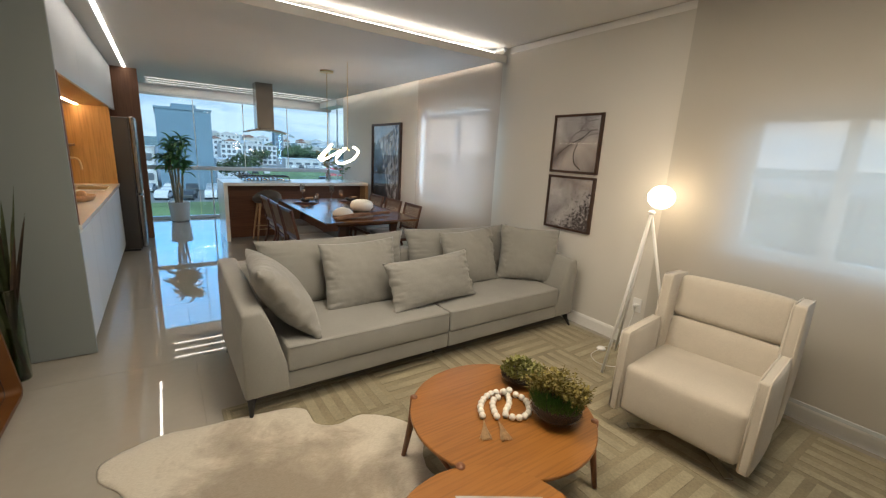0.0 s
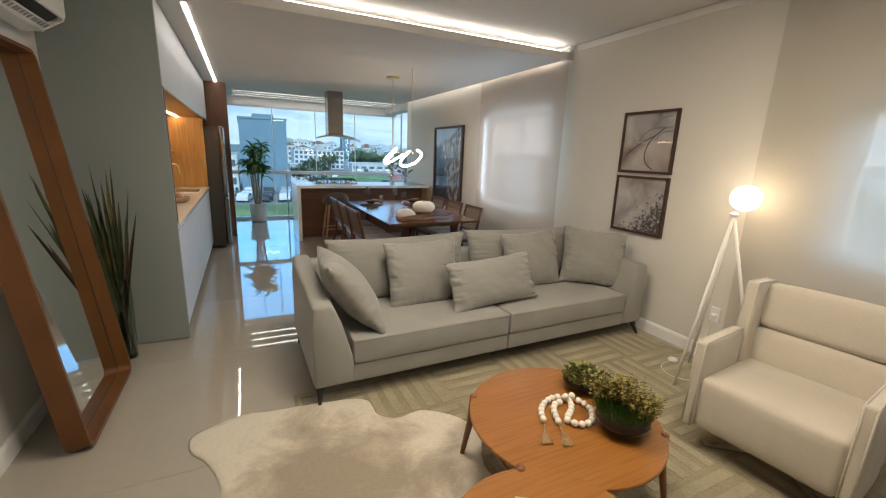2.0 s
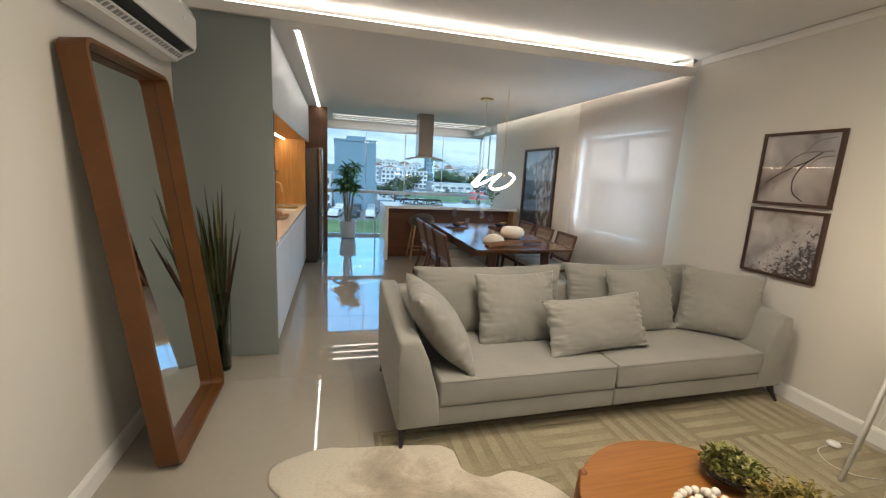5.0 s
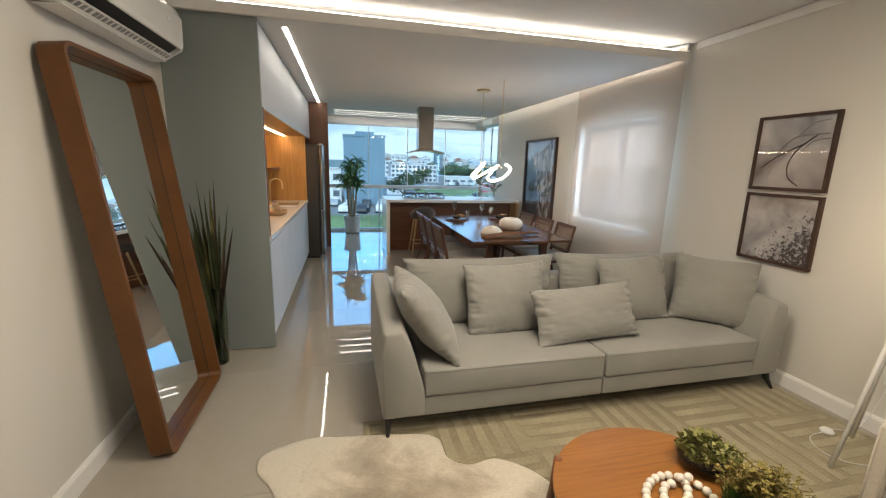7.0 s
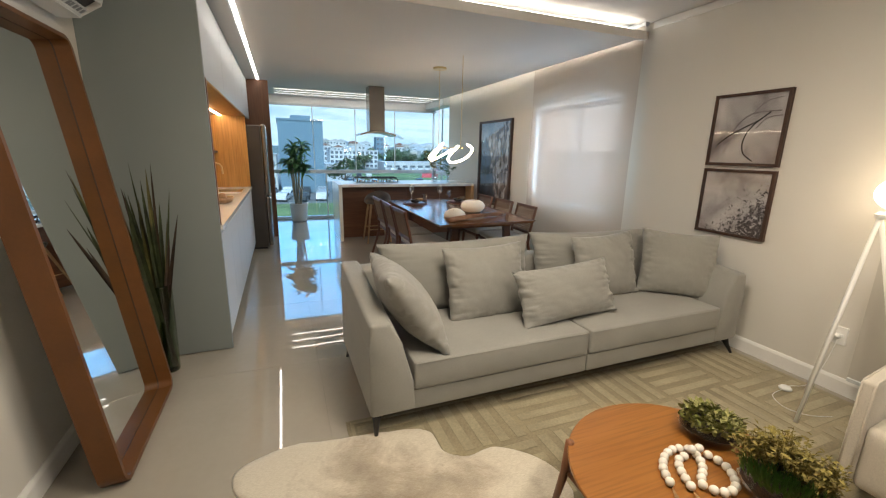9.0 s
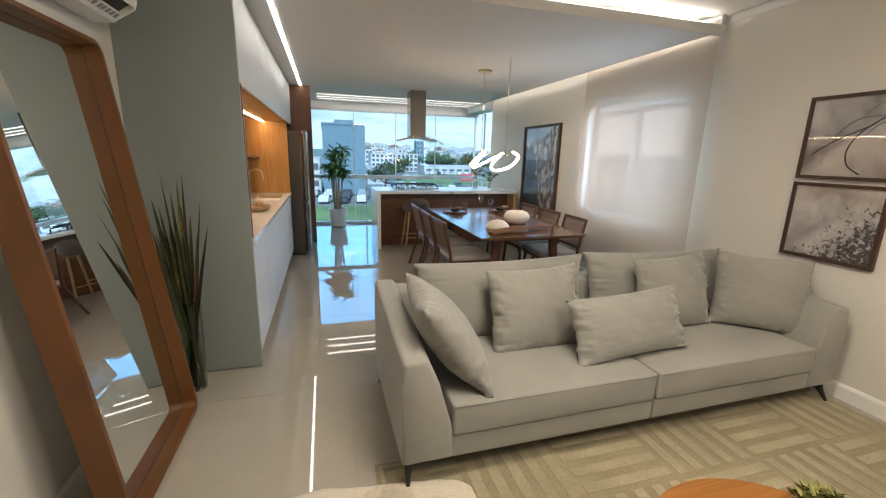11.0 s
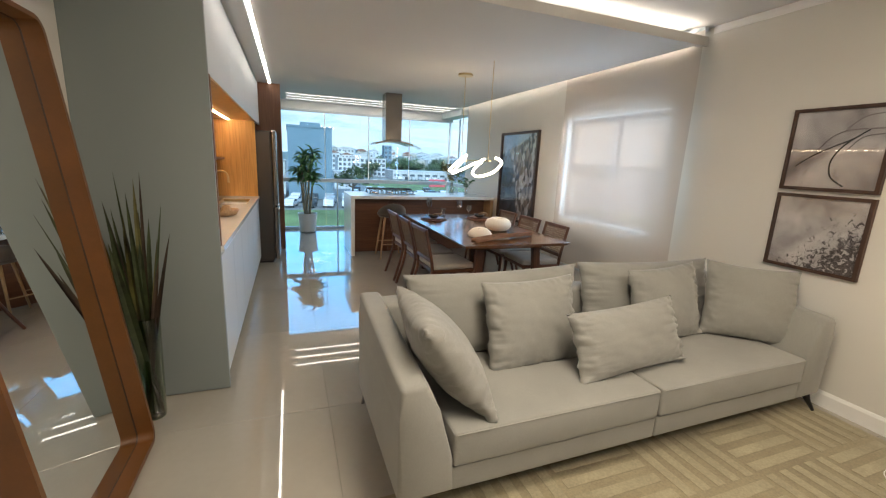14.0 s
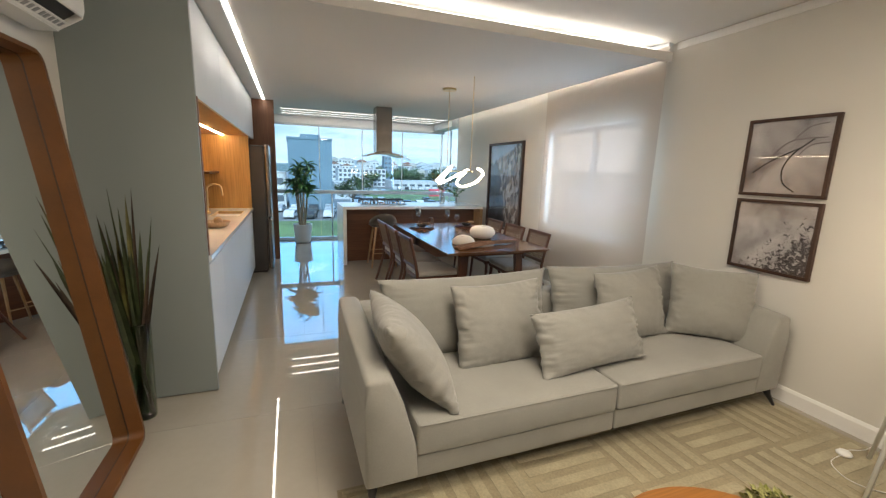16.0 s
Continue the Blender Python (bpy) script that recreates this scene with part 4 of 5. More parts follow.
def rug():
    r = thing("rug", "beige woven rug with a basket weave of pale raised stripes", "rug")
    x0, x1, y0, y1 = 0.50, 3.42, -1.4, 2.64
    part("ground", box(x0, x1, y0, y1, 0.0005, RUG_Z - 0.004, 0.003, 1), RUGB, r)
    bm = bmesh.new()
    s, n = 0.50, 5

    def clip(pts):
        for ax, lim, sg in ((0, x0 + 0.05, 1), (0, x1 - 0.05, -1), (1, y0 + 0.05, 1), (1, y1 - 0.05, -1)):
            res = []
            for k, p in enumerate(pts):
                q = pts[k - 1]
                ip, iq = (p[ax] - lim) * sg >= 0, (q[ax] - lim) * sg >= 0
                if ip != iq:
                    t = (lim - q[ax]) / (p[ax] - q[ax])
                    res.append((q[0] + (p[0] - q[0]) * t, q[1] + (p[1] - q[1]) * t))
                if ip:
                    res.append(p)
            pts = res
            if not pts:
                break
        return pts

    for i in range(-1, 7):
        for j in range(-7, 4):
            cx, cy = 0.65 + i * s, 1.95 + j * s
            for k in range(n):
                o = (k + 0.5) * s / n - s / 2
                w, l = s / n * 0.27, s * 0.475
                q = [(-l, o - w), (l, o - w), (l, o + w), (-l, o + w)]
                pts = clip([(cx + a, cy + b) if (i + j) % 2 else (cx + b, cy + a) for a, b in q])
                if len(pts) > 2:
                    lo = [bm.verts.new((*p, RUG_Z - 0.0041)) for p in pts]
                    hi = [bm.verts.new((*p, RUG_Z - 0.0018)) for p in pts]
                    bm.faces.new(hi)
                    for e in range(len(pts)):
                        g = (e + 1) % len(pts)
                        bm.faces.new((lo[e], lo[g], hi[g], hi[e]))
    o = part("raised_stripes", bm, RUGS, r, "pale raised stripes")
    o["kind"] = "stuff"
    bm = bmesh.new()
    for a in ((x0 + 0.02, x1 - 0.02, y1 - 0.04, y1 - 0.022), (x0 + 0.02, x0 + 0.038, y0 + 0.04, y1 - 0.042)):
        add_box(bm, *a, RUG_Z - 0.0045, RUG_Z - 0.0005)
    part("border", bm, RUGS, r)


rug()


def cowhide():
    m, nt, b, out = shader("cream_cowhide")
    v = coords(nt, loose=False)
    ln = nt.nodes.new("ShaderNodeVectorMath")
    ln.operation = "DISTANCE"
    ln.inputs[1].default_value = (0.62, 1.75, 0.0)
    nt.links.new(v, ln.inputs[0])
    ad = nt.nodes.new("ShaderNodeMath")
    ad.operation = "MULTIPLY_ADD"
    ad.inputs[1].default_value = 0.75
    nt.links.new(ln.outputs["Value"], ad.inputs[0])
    nt.links.new(noise_tex(nt, v, 3.2, 5, 0.62, 0.5), ad.inputs[2])
    c1 = ramp(nt, ad.outputs[0], [(0.66, (0.33, 0.28, 0.215)), (0.82, (0.46, 0.40, 0.315)), (0.96, (0.66, 0.605, 0.50))])
    h = noise_tex(nt, coords(nt, (60, 320, 60), (0, 0, 0.5), False), 1.0, 3)
    c2 = ramp(nt, h, [(0.3, (0.80, 0.78, 0.75)), (0.65, (1, 1, 1))])
    nt.links.new(blend(nt, c1, c2, 1.0), b.inputs["Base Color"])
    b.inputs["Roughness"].default_value = 0.9
    b.inputs["Sheen Weight"].default_value = 0.4
    relief(nt, b, h, 0.5, 0.004)
    out2 = spline([(0.0, 2.47), (0.22, 2.55), (0.5, 2.50), (0.78, 2.46), (0.90, 2.40), (0.92, 2.24), (1.02, 2.17), (1.18, 2.18), (1.34, 2.03), (1.37, 1.85), (1.28, 1.66), (1.30, 1.35), (1.12, 1.05), (0.9, 0.9), (0.76, 1.05), (0.78, 1.3), (0.55, 1.42), (0.28, 1.40), (0.10, 1.52), (0.06, 1.75), (0.13, 1.98), (0.07, 2.2), (-0.02, 2.34)], 6, True)
    rnd = random.Random(8)
    cx, cy = 0.65, 1.85
    bm = bmesh.new()
    rings = []
    for k, (f, z) in enumerate(((1.0, 0.0005), (1.0, 0.005), (0.985, 0.011), (0.93, 0.015), (0.7, 0.017), (0.4, 0.018), (0.15, 0.018))):
        ring = []
        for i, p in enumerate(out2):
            jag = 1 + (rnd.uniform(-0.006, 0.006) if k < 3 else 0)
            x, y = cx + (p.x - cx) * f * jag, cy + (p.y - cy) * f * jag
            over = 0.012 if x > 0.5 else 0.012 * max(0, (x - 0.38) / 0.12)
            ring.append(bm.verts.new((x, y, z + over + 0.003 * noise.noise(Vector((x * 4, y * 4, k))))))
        rings.append(ring)
    n = len(out2)
    for a, c in zip(rings, rings[1:]):
        for i in range(n):
            bm.faces.new((a[i], a[(i + 1) % n], c[(i + 1) % n], c[i]))
    bm.faces.new(rings[-1])
    tagged(put("cowhide_rug", bm, m, smooth=True), "cream cowhide with an irregular outline on the floor", "rug")


cowhide()


def sofa():
    turn = pose(0.60, 2.45, 0, 0, 0, 0.6) @ pose(-0.60, -2.45, 0)
    s = thing("sofa", "long grey linen sofa with thin metal legs", "sofa", turn)
    x0, x1, y0, y1 = 0.603, 3.375, 2.45, 3.38
    z0 = 0.125

    def arm(flip):
        prof = [(0.0, z0), (0.0, 0.50), (0.004, 0.635), (0.115, 0.635), (0.165, 0.52), (0.235, 0.28), (0.245, z0)]
        m = Matrix(((-1 if flip else 1, 0, 0, x1 if flip else x0), (0, 0, 1, 0), (0, 1, 0, 0), (0, 0, 0, 1)))
        bm = prism(prof, y0, y1, m, 0.022, 3)
        bmesh.ops.recalc_face_normals(bm, faces=bm.faces)
        for v in bm.verts:
            if v.co.z > 0.45:
                v.co.z += 0.085 * (v.co.y - y0) / (y1 - y0)
        part("armrest", bm, SOFA, s, smooth=True)

    arm(False)
    arm(True)
    mid = 1.965
    for a, b, k in ((0.83, mid - 0.003, 1), (mid + 0.003, 3.145, 2)):
        part("seat_base", soft_box(a, b, y0 + 0.006, y1 - 0.03, z0, 0.243, 0.012, 0.002, k), SOFA, s, smooth=True)
        part("seat_cushion", soft_box(a + 0.004, b - 0.004, y0 - 0.005, 3.18, 0.2445, 0.402, 0.014, 0.008, k + 3), SOFA, s, smooth=True)
        for z in (0.394,):
            part("seam", tube([(a + 0.012, y0 + 0.2, z), (a + 0.006, y0 + 0.012, z), (a + 0.02, y0 - 0.006, z), ((a + b) / 2, y0 - 0.006, z), (b - 0.02, y0 - 0.006, z), (b - 0.006, y0 + 0.012, z)], 0.003, 6), SOFA, s, smooth=True)
    part("back_frame", soft_box(0.70, 3.28, 3.22, y1 + 0.005, z0, 0.69, 0.03, 0.004, 9), SOFA, s, smooth=True)
    for x, y, d in ((x0 + 0.045, y0 + 0.06, -1), (x1 - 0.045, y0 + 0.06, 1), (x0 + 0.045, y1 - 0.06, -1), (x1 - 0.045, y1 - 0.06, 1), (mid, y1 - 0.08, 0), (mid, y0 + 0.25, 0)):
        sy = -1 if y < 3 else 1
        base = RUG_Z if y < 2.6 else 0.0
        bm = bmesh.new()
        add_tube(bm, [(x, y, z0 + 0.004), (x + 0.010 * d, y + 0.025 * sy, 0.07), (x + 0.020 * d, y + 0.062 * sy, base)], [0.032, 0.017, 0.009], 8)
        part("leg", bm, BLACK, s, "thin tapered black metal leg", smooth=True)


sofa()


def cushion(w, h, d, c, normal, roll, seed, label, name="cushion", mat=CUSH, crease=0.017):
    n = Vector(normal).normalized()
    side = Vector((0, 0, 1)).cross(-n).normalized()
    up = (-n).cross(side).normalized()
    r = Matrix((side, -n, up)).transposed().to_4x4()
    m = Matrix.Translation(c) @ r @ Matrix.Rotation(radians(roll), 4, "Y")
    ob = put(name, pillow(w, h, d, seed, m=Matrix(), crease=crease), mat, smooth=True)
    bpy.context.view_layer.update()
    ob.matrix_world = m
    ob.data.update()
    return tagged(ob, label, "cushion", group="cushions on the sofa")


BIG = "plump grey linen back cushion leaning on the sofa"
SQ = "square grey linen cushion on the sofa seat"
cushion(1.16, 0.50, 0.23, (1.39, 3.17, 0.615), (0, -1, 0.22), 0.5, 1, BIG, crease=0.013)
cushion(1.18, 0.50, 0.23, (2.56, 3.17, 0.62), (0, -1, 0.22), -1.0, 2, BIG, crease=0.013)
cushion(0.60, 0.50, 0.19, (1.49, 2.95, 0.615), (0.03, -1, 0.30), 1.0, 3, SQ)
cushion(0.60, 0.50, 0.18, (2.52, 2.98, 0.63), (0.05, -1, 0.27), 2.0, 4, SQ)
cushion(0.58, 0.56, 0.23, (0.885, 2.76, 0.625), (0.80, -0.05, 0.60), 0.0, 5, "square grey linen cushion leaning on the sofa arm")
cushion(0.56, 0.51, 0.20, (3.09, 2.83, 0.64), (-0.55, -0.78, 0.28), -3.0, 6, "square grey linen cushion in the sofa corner")
cushion(0.76, 0.37, 0.18, (1.955, 2.71, 0.575), (0.02, -1, 0.42), 3.0, 7, "oblong grey linen cushion lying against the others")


def armchair():
    at = pose(2.737, 1.10, RUG_Z, 0, 0, -84)
    a = thing("armchair", "cream upholstered low swivel armchair with piped edges", "armchair", at)
    part("seat", soft_box(-0.283, 0.283, -0.358, 0.18, 0.14, 0.418, 0.03, 0.012, 1), CREAM, a, smooth=True)
    low = Matrix.Translation((0, 0.19, 0.40)) @ Matrix.Rotation(radians(-13), 4, "X")
    part("back_cushion", soft_box(-0.283, 0.283, -0.07, 0.07, -0.03, 0.188, 0.025, 0.014, 2, low), CREAM, a, smooth=True)
    part("head_cushion", soft_box(-0.274, 0.274, -0.075, 0.07, 0.196, 0.448, 0.03, 0.012, 3, low), CREAM, a, smooth=True)
    part("back_shell", soft_box(-0.275, 0.275, 0.072, 0.125, -0.22, 0.42, 0.022, 0.003, 4, low), CREAM, a, smooth=True)
    m = Matrix(((0, 0, 1, 0), (1, 0, 0, 0), (0, 1, 0, 0), (0, 0, 0, 1)))
    for s in (-1, 1):
        slabs = (("arm", [(-0.372, 0.13), (0.03, 0.13), (0.045, 0.606), (-0.352, 0.596)], 0.286, 0.333),
                 ("wing", [(0.03, 0.17), (0.20, 0.17), (0.345, 0.842), (0.10, 0.856)], 0.279, 0.334))
        for name, prof, ia, ib in slabs:
            xa, xb = sorted((s * ia, s * ib))
            bm = prism(prof, xa, xb, m, 0.014, 3)
            bmesh.ops.subdivide_edges(bm, edges=[e for e in bm.edges if e.calc_length() > 0.10], cuts=4, use_grid_fill=True)
            cy, cz = sum(q[0] for q in prof) / 4, sum(q[1] for q in prof) / 4
            for v in bm.verts:
                k = max(0.0, 1 - ((v.co.y - cy) / 0.22) ** 2) * max(0.0, 1 - ((v.co.z - cz) / 0.36) ** 2)
                v.co.x += math.copysign(0.012 * k, v.co.x - s * (ia + ib) / 2)
            bmesh.ops.recalc_face_normals(bm, faces=bm.faces)
            slab = part(name, bm, CREAM, a, smooth=True)
            for xp in (xa + 0.004, xb - 0.004):
                loop = [prof[0], prof[3], prof[2], prof[1]]
                pts = []
                for (ya, za), (yb, zb) in zip(loop, loop[1:]):
                    pts += [(xp, ya + (yb - ya) * f, za + (zb - za) * f) for f in (0.04, 0.5, 0.96)]
                part("piping", tube(pts, 0.0045, 6), PIPE, slab, smooth=True)
    part("column", lathe([(0.035, 0.012), (0.035, 0.146)], 16), CHROME, a)
    bm = bmesh.new()
    for k in range(4):
        add_box(bm, 0.0, 0.36, -0.022, 0.022, 0.0, 0.012, 0.003, 1, Matrix.Rotation(radians(45 + 90 * k), 4, "Z"))
    part("star_base", bm, CHROME, a, "flat polished metal star base")


armchair()


def coffee_table(at, r, h, legs, label):
    t = thing("coffee_table", label, "coffee table", at)
    part("tabletop", lathe([(r - 0.014, h - 0.022), (r, h - 0.012), (r, h - 0.003), (r - 0.003, h), (0.0, h)], 72), TEAKT, t)
    pts = []
    for a in legs:
        ca, sa = math.cos(radians(a)), math.sin(radians(a))
        top, foot = (r * 0.985 * ca, r * 0.985 * sa), (r * 1.09 * ca, r * 1.09 * sa)
        part("leg", tube([(top[0], top[1], h + 0.006), (top[0] * 1.02, top[1] * 1.02, h * 0.6), (foot[0], foot[1], 0.0)], [0.017, 0.017, 0.011], 12), TEAKL, t, "round dark wood leg rising through the rim", smooth=True)
        pts.append((top[0] * 1.0, top[1] * 1.0, h * 0.62))
    for i in range(len(pts)):
        p, q = Vector(pts[i]), Vector(pts[(i + 1) % len(pts)])
        part("stretcher", tube([p, q], 0.009, 8), TEAKL, t, smooth=True)


coffee_table(pose(1.55, 1.455, RUG_Z), 0.425, 0.345, (137, 215, 318, 40), "round orange-brown wooden coffee table on the rug")
coffee_table(pose(1.04, 0.915, RUG_Z), 0.32, 0.40, (73, 163, 253, 343), "smaller round wooden coffee table with a magazine")
TT = RUG_Z + 0.345


def terrarium(x, y, rb, hb, seed, tall):
    p = thing("plant_bowl", "low glass bowl planted with moss and %s" % ("tall olive sprigs" if tall else "pale rosettes"), "plant bowl", pose(x, y, TT + 0.0005))
    prof = [(rb * 0.45, 0.0), (rb * 0.75, 0.012), (rb, hb * 0.55), (rb * 0.88, hb)]
    part("bowl", lathe(prof, 36, caps=False), GLASS, p, "clear glass bowl", smooth=True)
    part("soil", lathe([(rb * 0.5, 0.012), (rb * 0.70, 0.02), (rb * 0.93, hb * 0.52), (rb * 0.84, hb * 0.86), (0.0, hb * 0.95)], 30), SOIL, p, smooth=True)
    rnd = random.Random(seed)
    a, b = bmesh.new(), bmesh.new()
    for k in range(520 if tall else 420):
        u, q = rnd.uniform(0, 6.283), math.sqrt(rnd.random()) * rb * 0.98
        c = Vector((q * math.cos(u), q * math.sin(u), hb * 0.85 + 0.02 * (1 - q / rb)))
        green = tall and (c.x * -0.75 + c.y * -0.25) > 0.035
        hh = (rnd.uniform(0.04, 0.075) if green else rnd.uniform(0.035, 0.135) * (1.15 - 0.5 * q / rb)) if tall else rnd.uniform(0.006, 0.026)
        lean = 0.3 if tall else 1.3
        tip = c + Vector((rnd.uniform(-lean, lean) * hh + q / rb * 0.4 * hh * math.cos(u), rnd.uniform(-lean, lean) * hh + q / rb * 0.4 * hh * math.sin(u), hh))
        if tall and not green:
            for e in range(5):
                f = c.lerp(tip, 0.35 + 0.15 * e)
                g = rnd.uniform(0, 6.283)
                blade(a, f, f + Vector((0.016 * math.cos(g), 0.016 * math.sin(g), rnd.uniform(-0.004, 0.012))), 0.014, 0, 0.2, 2)
            if k % 3 == 0:
                add_tube(a, [c, tip], 0.001, 3)
        elif tall:
            for e in range(3):
                blade(b, c, tip + Vector((rnd.uniform(-0.012, 0.012), rnd.uniform(-0.012, 0.012), rnd.uniform(-0.02, 0.01))), 0.004, 0, 0.2, 2)
        else:
            blade(a if k % 3 else b, c, tip, 0.017, 0, 0.3, 3)
    part("greenery", a, TWIG if tall else BUDS, p)
    part("fern" if tall else "moss", b, MOSSD if tall else MOSS, p)


terrarium(1.81, 1.592, 0.115, 0.072, 21, False)
terrarium(1.722, 1.285, 0.120, 0.10, 22, True)


def bead_string():
    b = thing("bead_garland", "white wooden bead garland with two jute tassels", "bead garland", pose(1.555, 1.45, TT + 0.0005))
    r = 0.0155
    path = spline([(-0.126, 0.0), (-0.095, 0.053), (-0.04, 0.095), (0.03, 0.112), (0.085, 0.085), (0.06, 0.025), (0.015, -0.012), (-0.03, -0.045), (0.0, -0.092), (0.055, -0.098), (0.105, -0.06), (0.13, -0.005), (0.115, 0.055), (0.06, 0.07), (-0.005, 0.065), (-0.05, 0.015), (-0.075, -0.04)], 24)
    base = lathe([(r * math.sin(math.pi * k / 8) + 1e-5, -r * math.cos(math.pi * k / 8)) for k in range(9)], 12)
    me = bpy.data.meshes.new("bead")
    base.to_mesh(me)
    base.free()
    for p in me.polygons:
        p.use_smooth = True
    me.materials.append(BEAD)
    last, placed = None, []
    for q in path:
        if last is None or (q - last).length >= 2 * r * 0.99:
            z = r
            for o in placed[:-1]:
                if (Vector((q.x, q.y)) - o).length < 1.5 * r:
                    z = 2.4 * r
            ob = new("bead", me)
            ob.parent, ob.location = b, (q.x, q.y, z)
            placed.append(Vector((q.x, q.y)))
            last = q
    rnd = random.Random(3)
    for x, y, dx, dy in ((-0.135, -0.018, -0.068, -0.10), (-0.082, -0.055, -0.048, -0.108)):
        bm = bmesh.new()
        for k in range(46):
            s = rnd.uniform(-0.3, 0.3)
            e = (x + dx + s * 0.075 + rnd.uniform(-0.004, 0.004), y + dy - s * 0.03 + rnd.uniform(-0.01, 0.01), rnd.uniform(0.001, 0.01))
            add_tube(bm, [(x, y, 0.012), (x + dx * 0.35 + s * 0.02, y + dy * 0.35, 0.013 + rnd.uniform(-0.006, 0.004)), e], 0.0013, 3)
        part("tassel", bm, JUTE, b, "loose jute tassel")


bead_string()


def magazine():
    g = thing("magazine", "closed grey photo magazine on the smaller table", "magazine", pose(1.10, 0.95, RUG_Z + 0.4005, 0, 0, -32))
    part("pages", box(-0.14, 0.14, -0.10, 0.10, 0.0, 0.012), TRIM, g)
    part("cover", box(-0.143, 0.143, -0.103, 0.103, 0.0121, 0.0128), ART_A, g)
    bm = bmesh.new()
    for k, (a, c) in enumerate(((-0.08, 0.02), (0.02, 0.09), (-0.02, 0.06))):
        add_box(bm, a, c, 0.03 - 0.05 * k, 0.05 - 0.05 * k, 0.0129, 0.0132)
    part("title_bars", bm, TRIM, g)


magazine()


def floor_lamp():
    l = thing("floor_lamp", "white tripod floor lamp with a glowing opal globe", "floor lamp")
    ax, ay, az = 3.205, 1.80, 1.168
    part("globe", lathe([(0.088 * math.sin(math.pi * k / 18) + 1e-5, -0.082 * math.cos(math.pi * k / 18)) for k in range(19)], 36, (ax + 0.05, ay - 0.025, az + 0.115)), E_BULB, l, "glowing opal glass globe", smooth=True)
    part("holder", lathe([(0.022, 0), (0.026, 0.02), (0.014, 0.032), (0.0, 0.033)], 16, (ax, ay, az - 0.012)), WHITEM, l)
    for fx, fy in ((2.868, 1.788), (3.285, 1.955), (3.36, 1.56)):
        bz = RUG_Z
        part("leg", tube([(ax, ay, az), (fx, fy, bz)], 0.0105, 10), WHITEM, l, smooth=True)
    c = thing("power_cable", "thin white lamp cable with a foot switch", "cable")
    part("cord", tube(spline([(3.485, 1.95, 0.36), (3.44, 1.97, 0.15), (3.38, 2.0, 0.017), (3.25, 2.03, 0.016), (3.16, 2.02, 0.016), (3.03, 2.00, 0.016), (2.96, 1.90, 0.016), (3.0, 1.80, 0.016), (3.12, 1.74, 0.016)], 6), 0.0022, 6), PLASTIC, c, smooth=True)
    part("foot_switch", lathe([(0.034, 0), (0.036, 0.008), (0.026, 0.02), (0, 0.022)], 20, (3.19, 2.02, RUG_Z)), PLASTIC, c, smooth=True)


floor_lamp()


def wall_plate(x, y, z, side, holes, label, name):
    o = thing(name, label, name.replace("_", " "))
    xa, xb = sorted((x, x + side * 0.010))
    part("plate", box(xa, xb, y - 0.037, y + 0.037, z - 0.058, z + 0.058, 0.003, 2), PLASTIC, o)
    xa, xb = sorted((x + side * 0.0102, x + side * 0.014))
    if holes:
        part("socket", box(xa, xb, y - 0.02, y + 0.02, z - 0.012, z + 0.012, 0.004, 2), PLASTIC, o)
        part("plug", lathe([(0.015, 0), (0.016, 0.02), (0.008, 0.03), (0, 0.03)], 14, m=Matrix.Translation((x + side * 0.014, y + 0.004, z - 0.002)) @ Matrix.Rotation(side * math.pi / 2, 4, "Y")), PLASTIC, o)
    else:
        part("rocker", box(xa, xb, y - 0.016, y + 0.016, z - 0.03, z + 0.03, 0.003, 2), PLASTIC, o)


wall_plate(XR, 1.95, 0.37, -1, True, "white wall socket with a plug in it", "wall_socket")
wall_plate(XL, 2.06, 1.06, 1, False, "white light switch on the wall", "light_switch")


def mirror():
    """A deep rounded wooden frame leaning on the wall."""
    W, H, D, R, T = 0.845, 1.962, 0.098, 0.062, 0.020
    lean = radians(6.35)
    at = Matrix.Translation((-0.542, 2.938, 0.001)) @ Matrix.Rotation(-lean, 4, "Y")
    mi = thing("floor_mirror", "tall mirror in a deep orange-brown wooden frame leaning on the wall", "mirror", at)

    def ring(w, h, r):
        pts = []
        for cx, cy, a0 in ((w / 2 - r, h - r, 0), (-w / 2 + r, h - r, 90), (-w / 2 + r, r, 180), (w / 2 - r, r, 270)):
            for k in range(9):
                a = radians(a0 + 90 * k / 8)
                pts.append((cx + r * math.cos(a), cy + r * math.sin(a)))
        return pts

    o, i = ring(W, H, R), [(x, y + T) for x, y in ring(W - 2 * T, H - 2 * T, R - T)]

    def band(x0, x1, b=0.0):
        bm = bmesh.new()
        k = len(o)
        v = [[bm.verts.new((x, p[0], p[1])) for p in q] for q, x in ((o, x0), (o, x1), (i, x1), (i, x0))]
        for a in range(4):
            for e in range(k):
                bm.faces.new((v[a][e], v[a][(e + 1) % k], v[(a + 1) % 4][(e + 1) % k], v[(a + 1) % 4][e]))
        bmesh.ops.recalc_face_normals(bm, faces=bm.faces)
        return bm

    part("frame", band(0.0, D), TEAK, mi)
    loop = [(0.0285, p[0], p[1]) for p in i]
    part("groove", tube(loop + loop[:1], 0.0018, 6), FRAMEW, mi, "fine dark joint line")
    bm = bmesh.new()
    for x in (0.018, 0.027):
        vs = [bm.verts.new((x, p[0], p[1])) for p in i]
        bm.faces.new(vs if x > 0.022 else vs[::-1])
    part("mirror_glass", bm, MIRROR, mi, "clear silvered glass")


mirror()


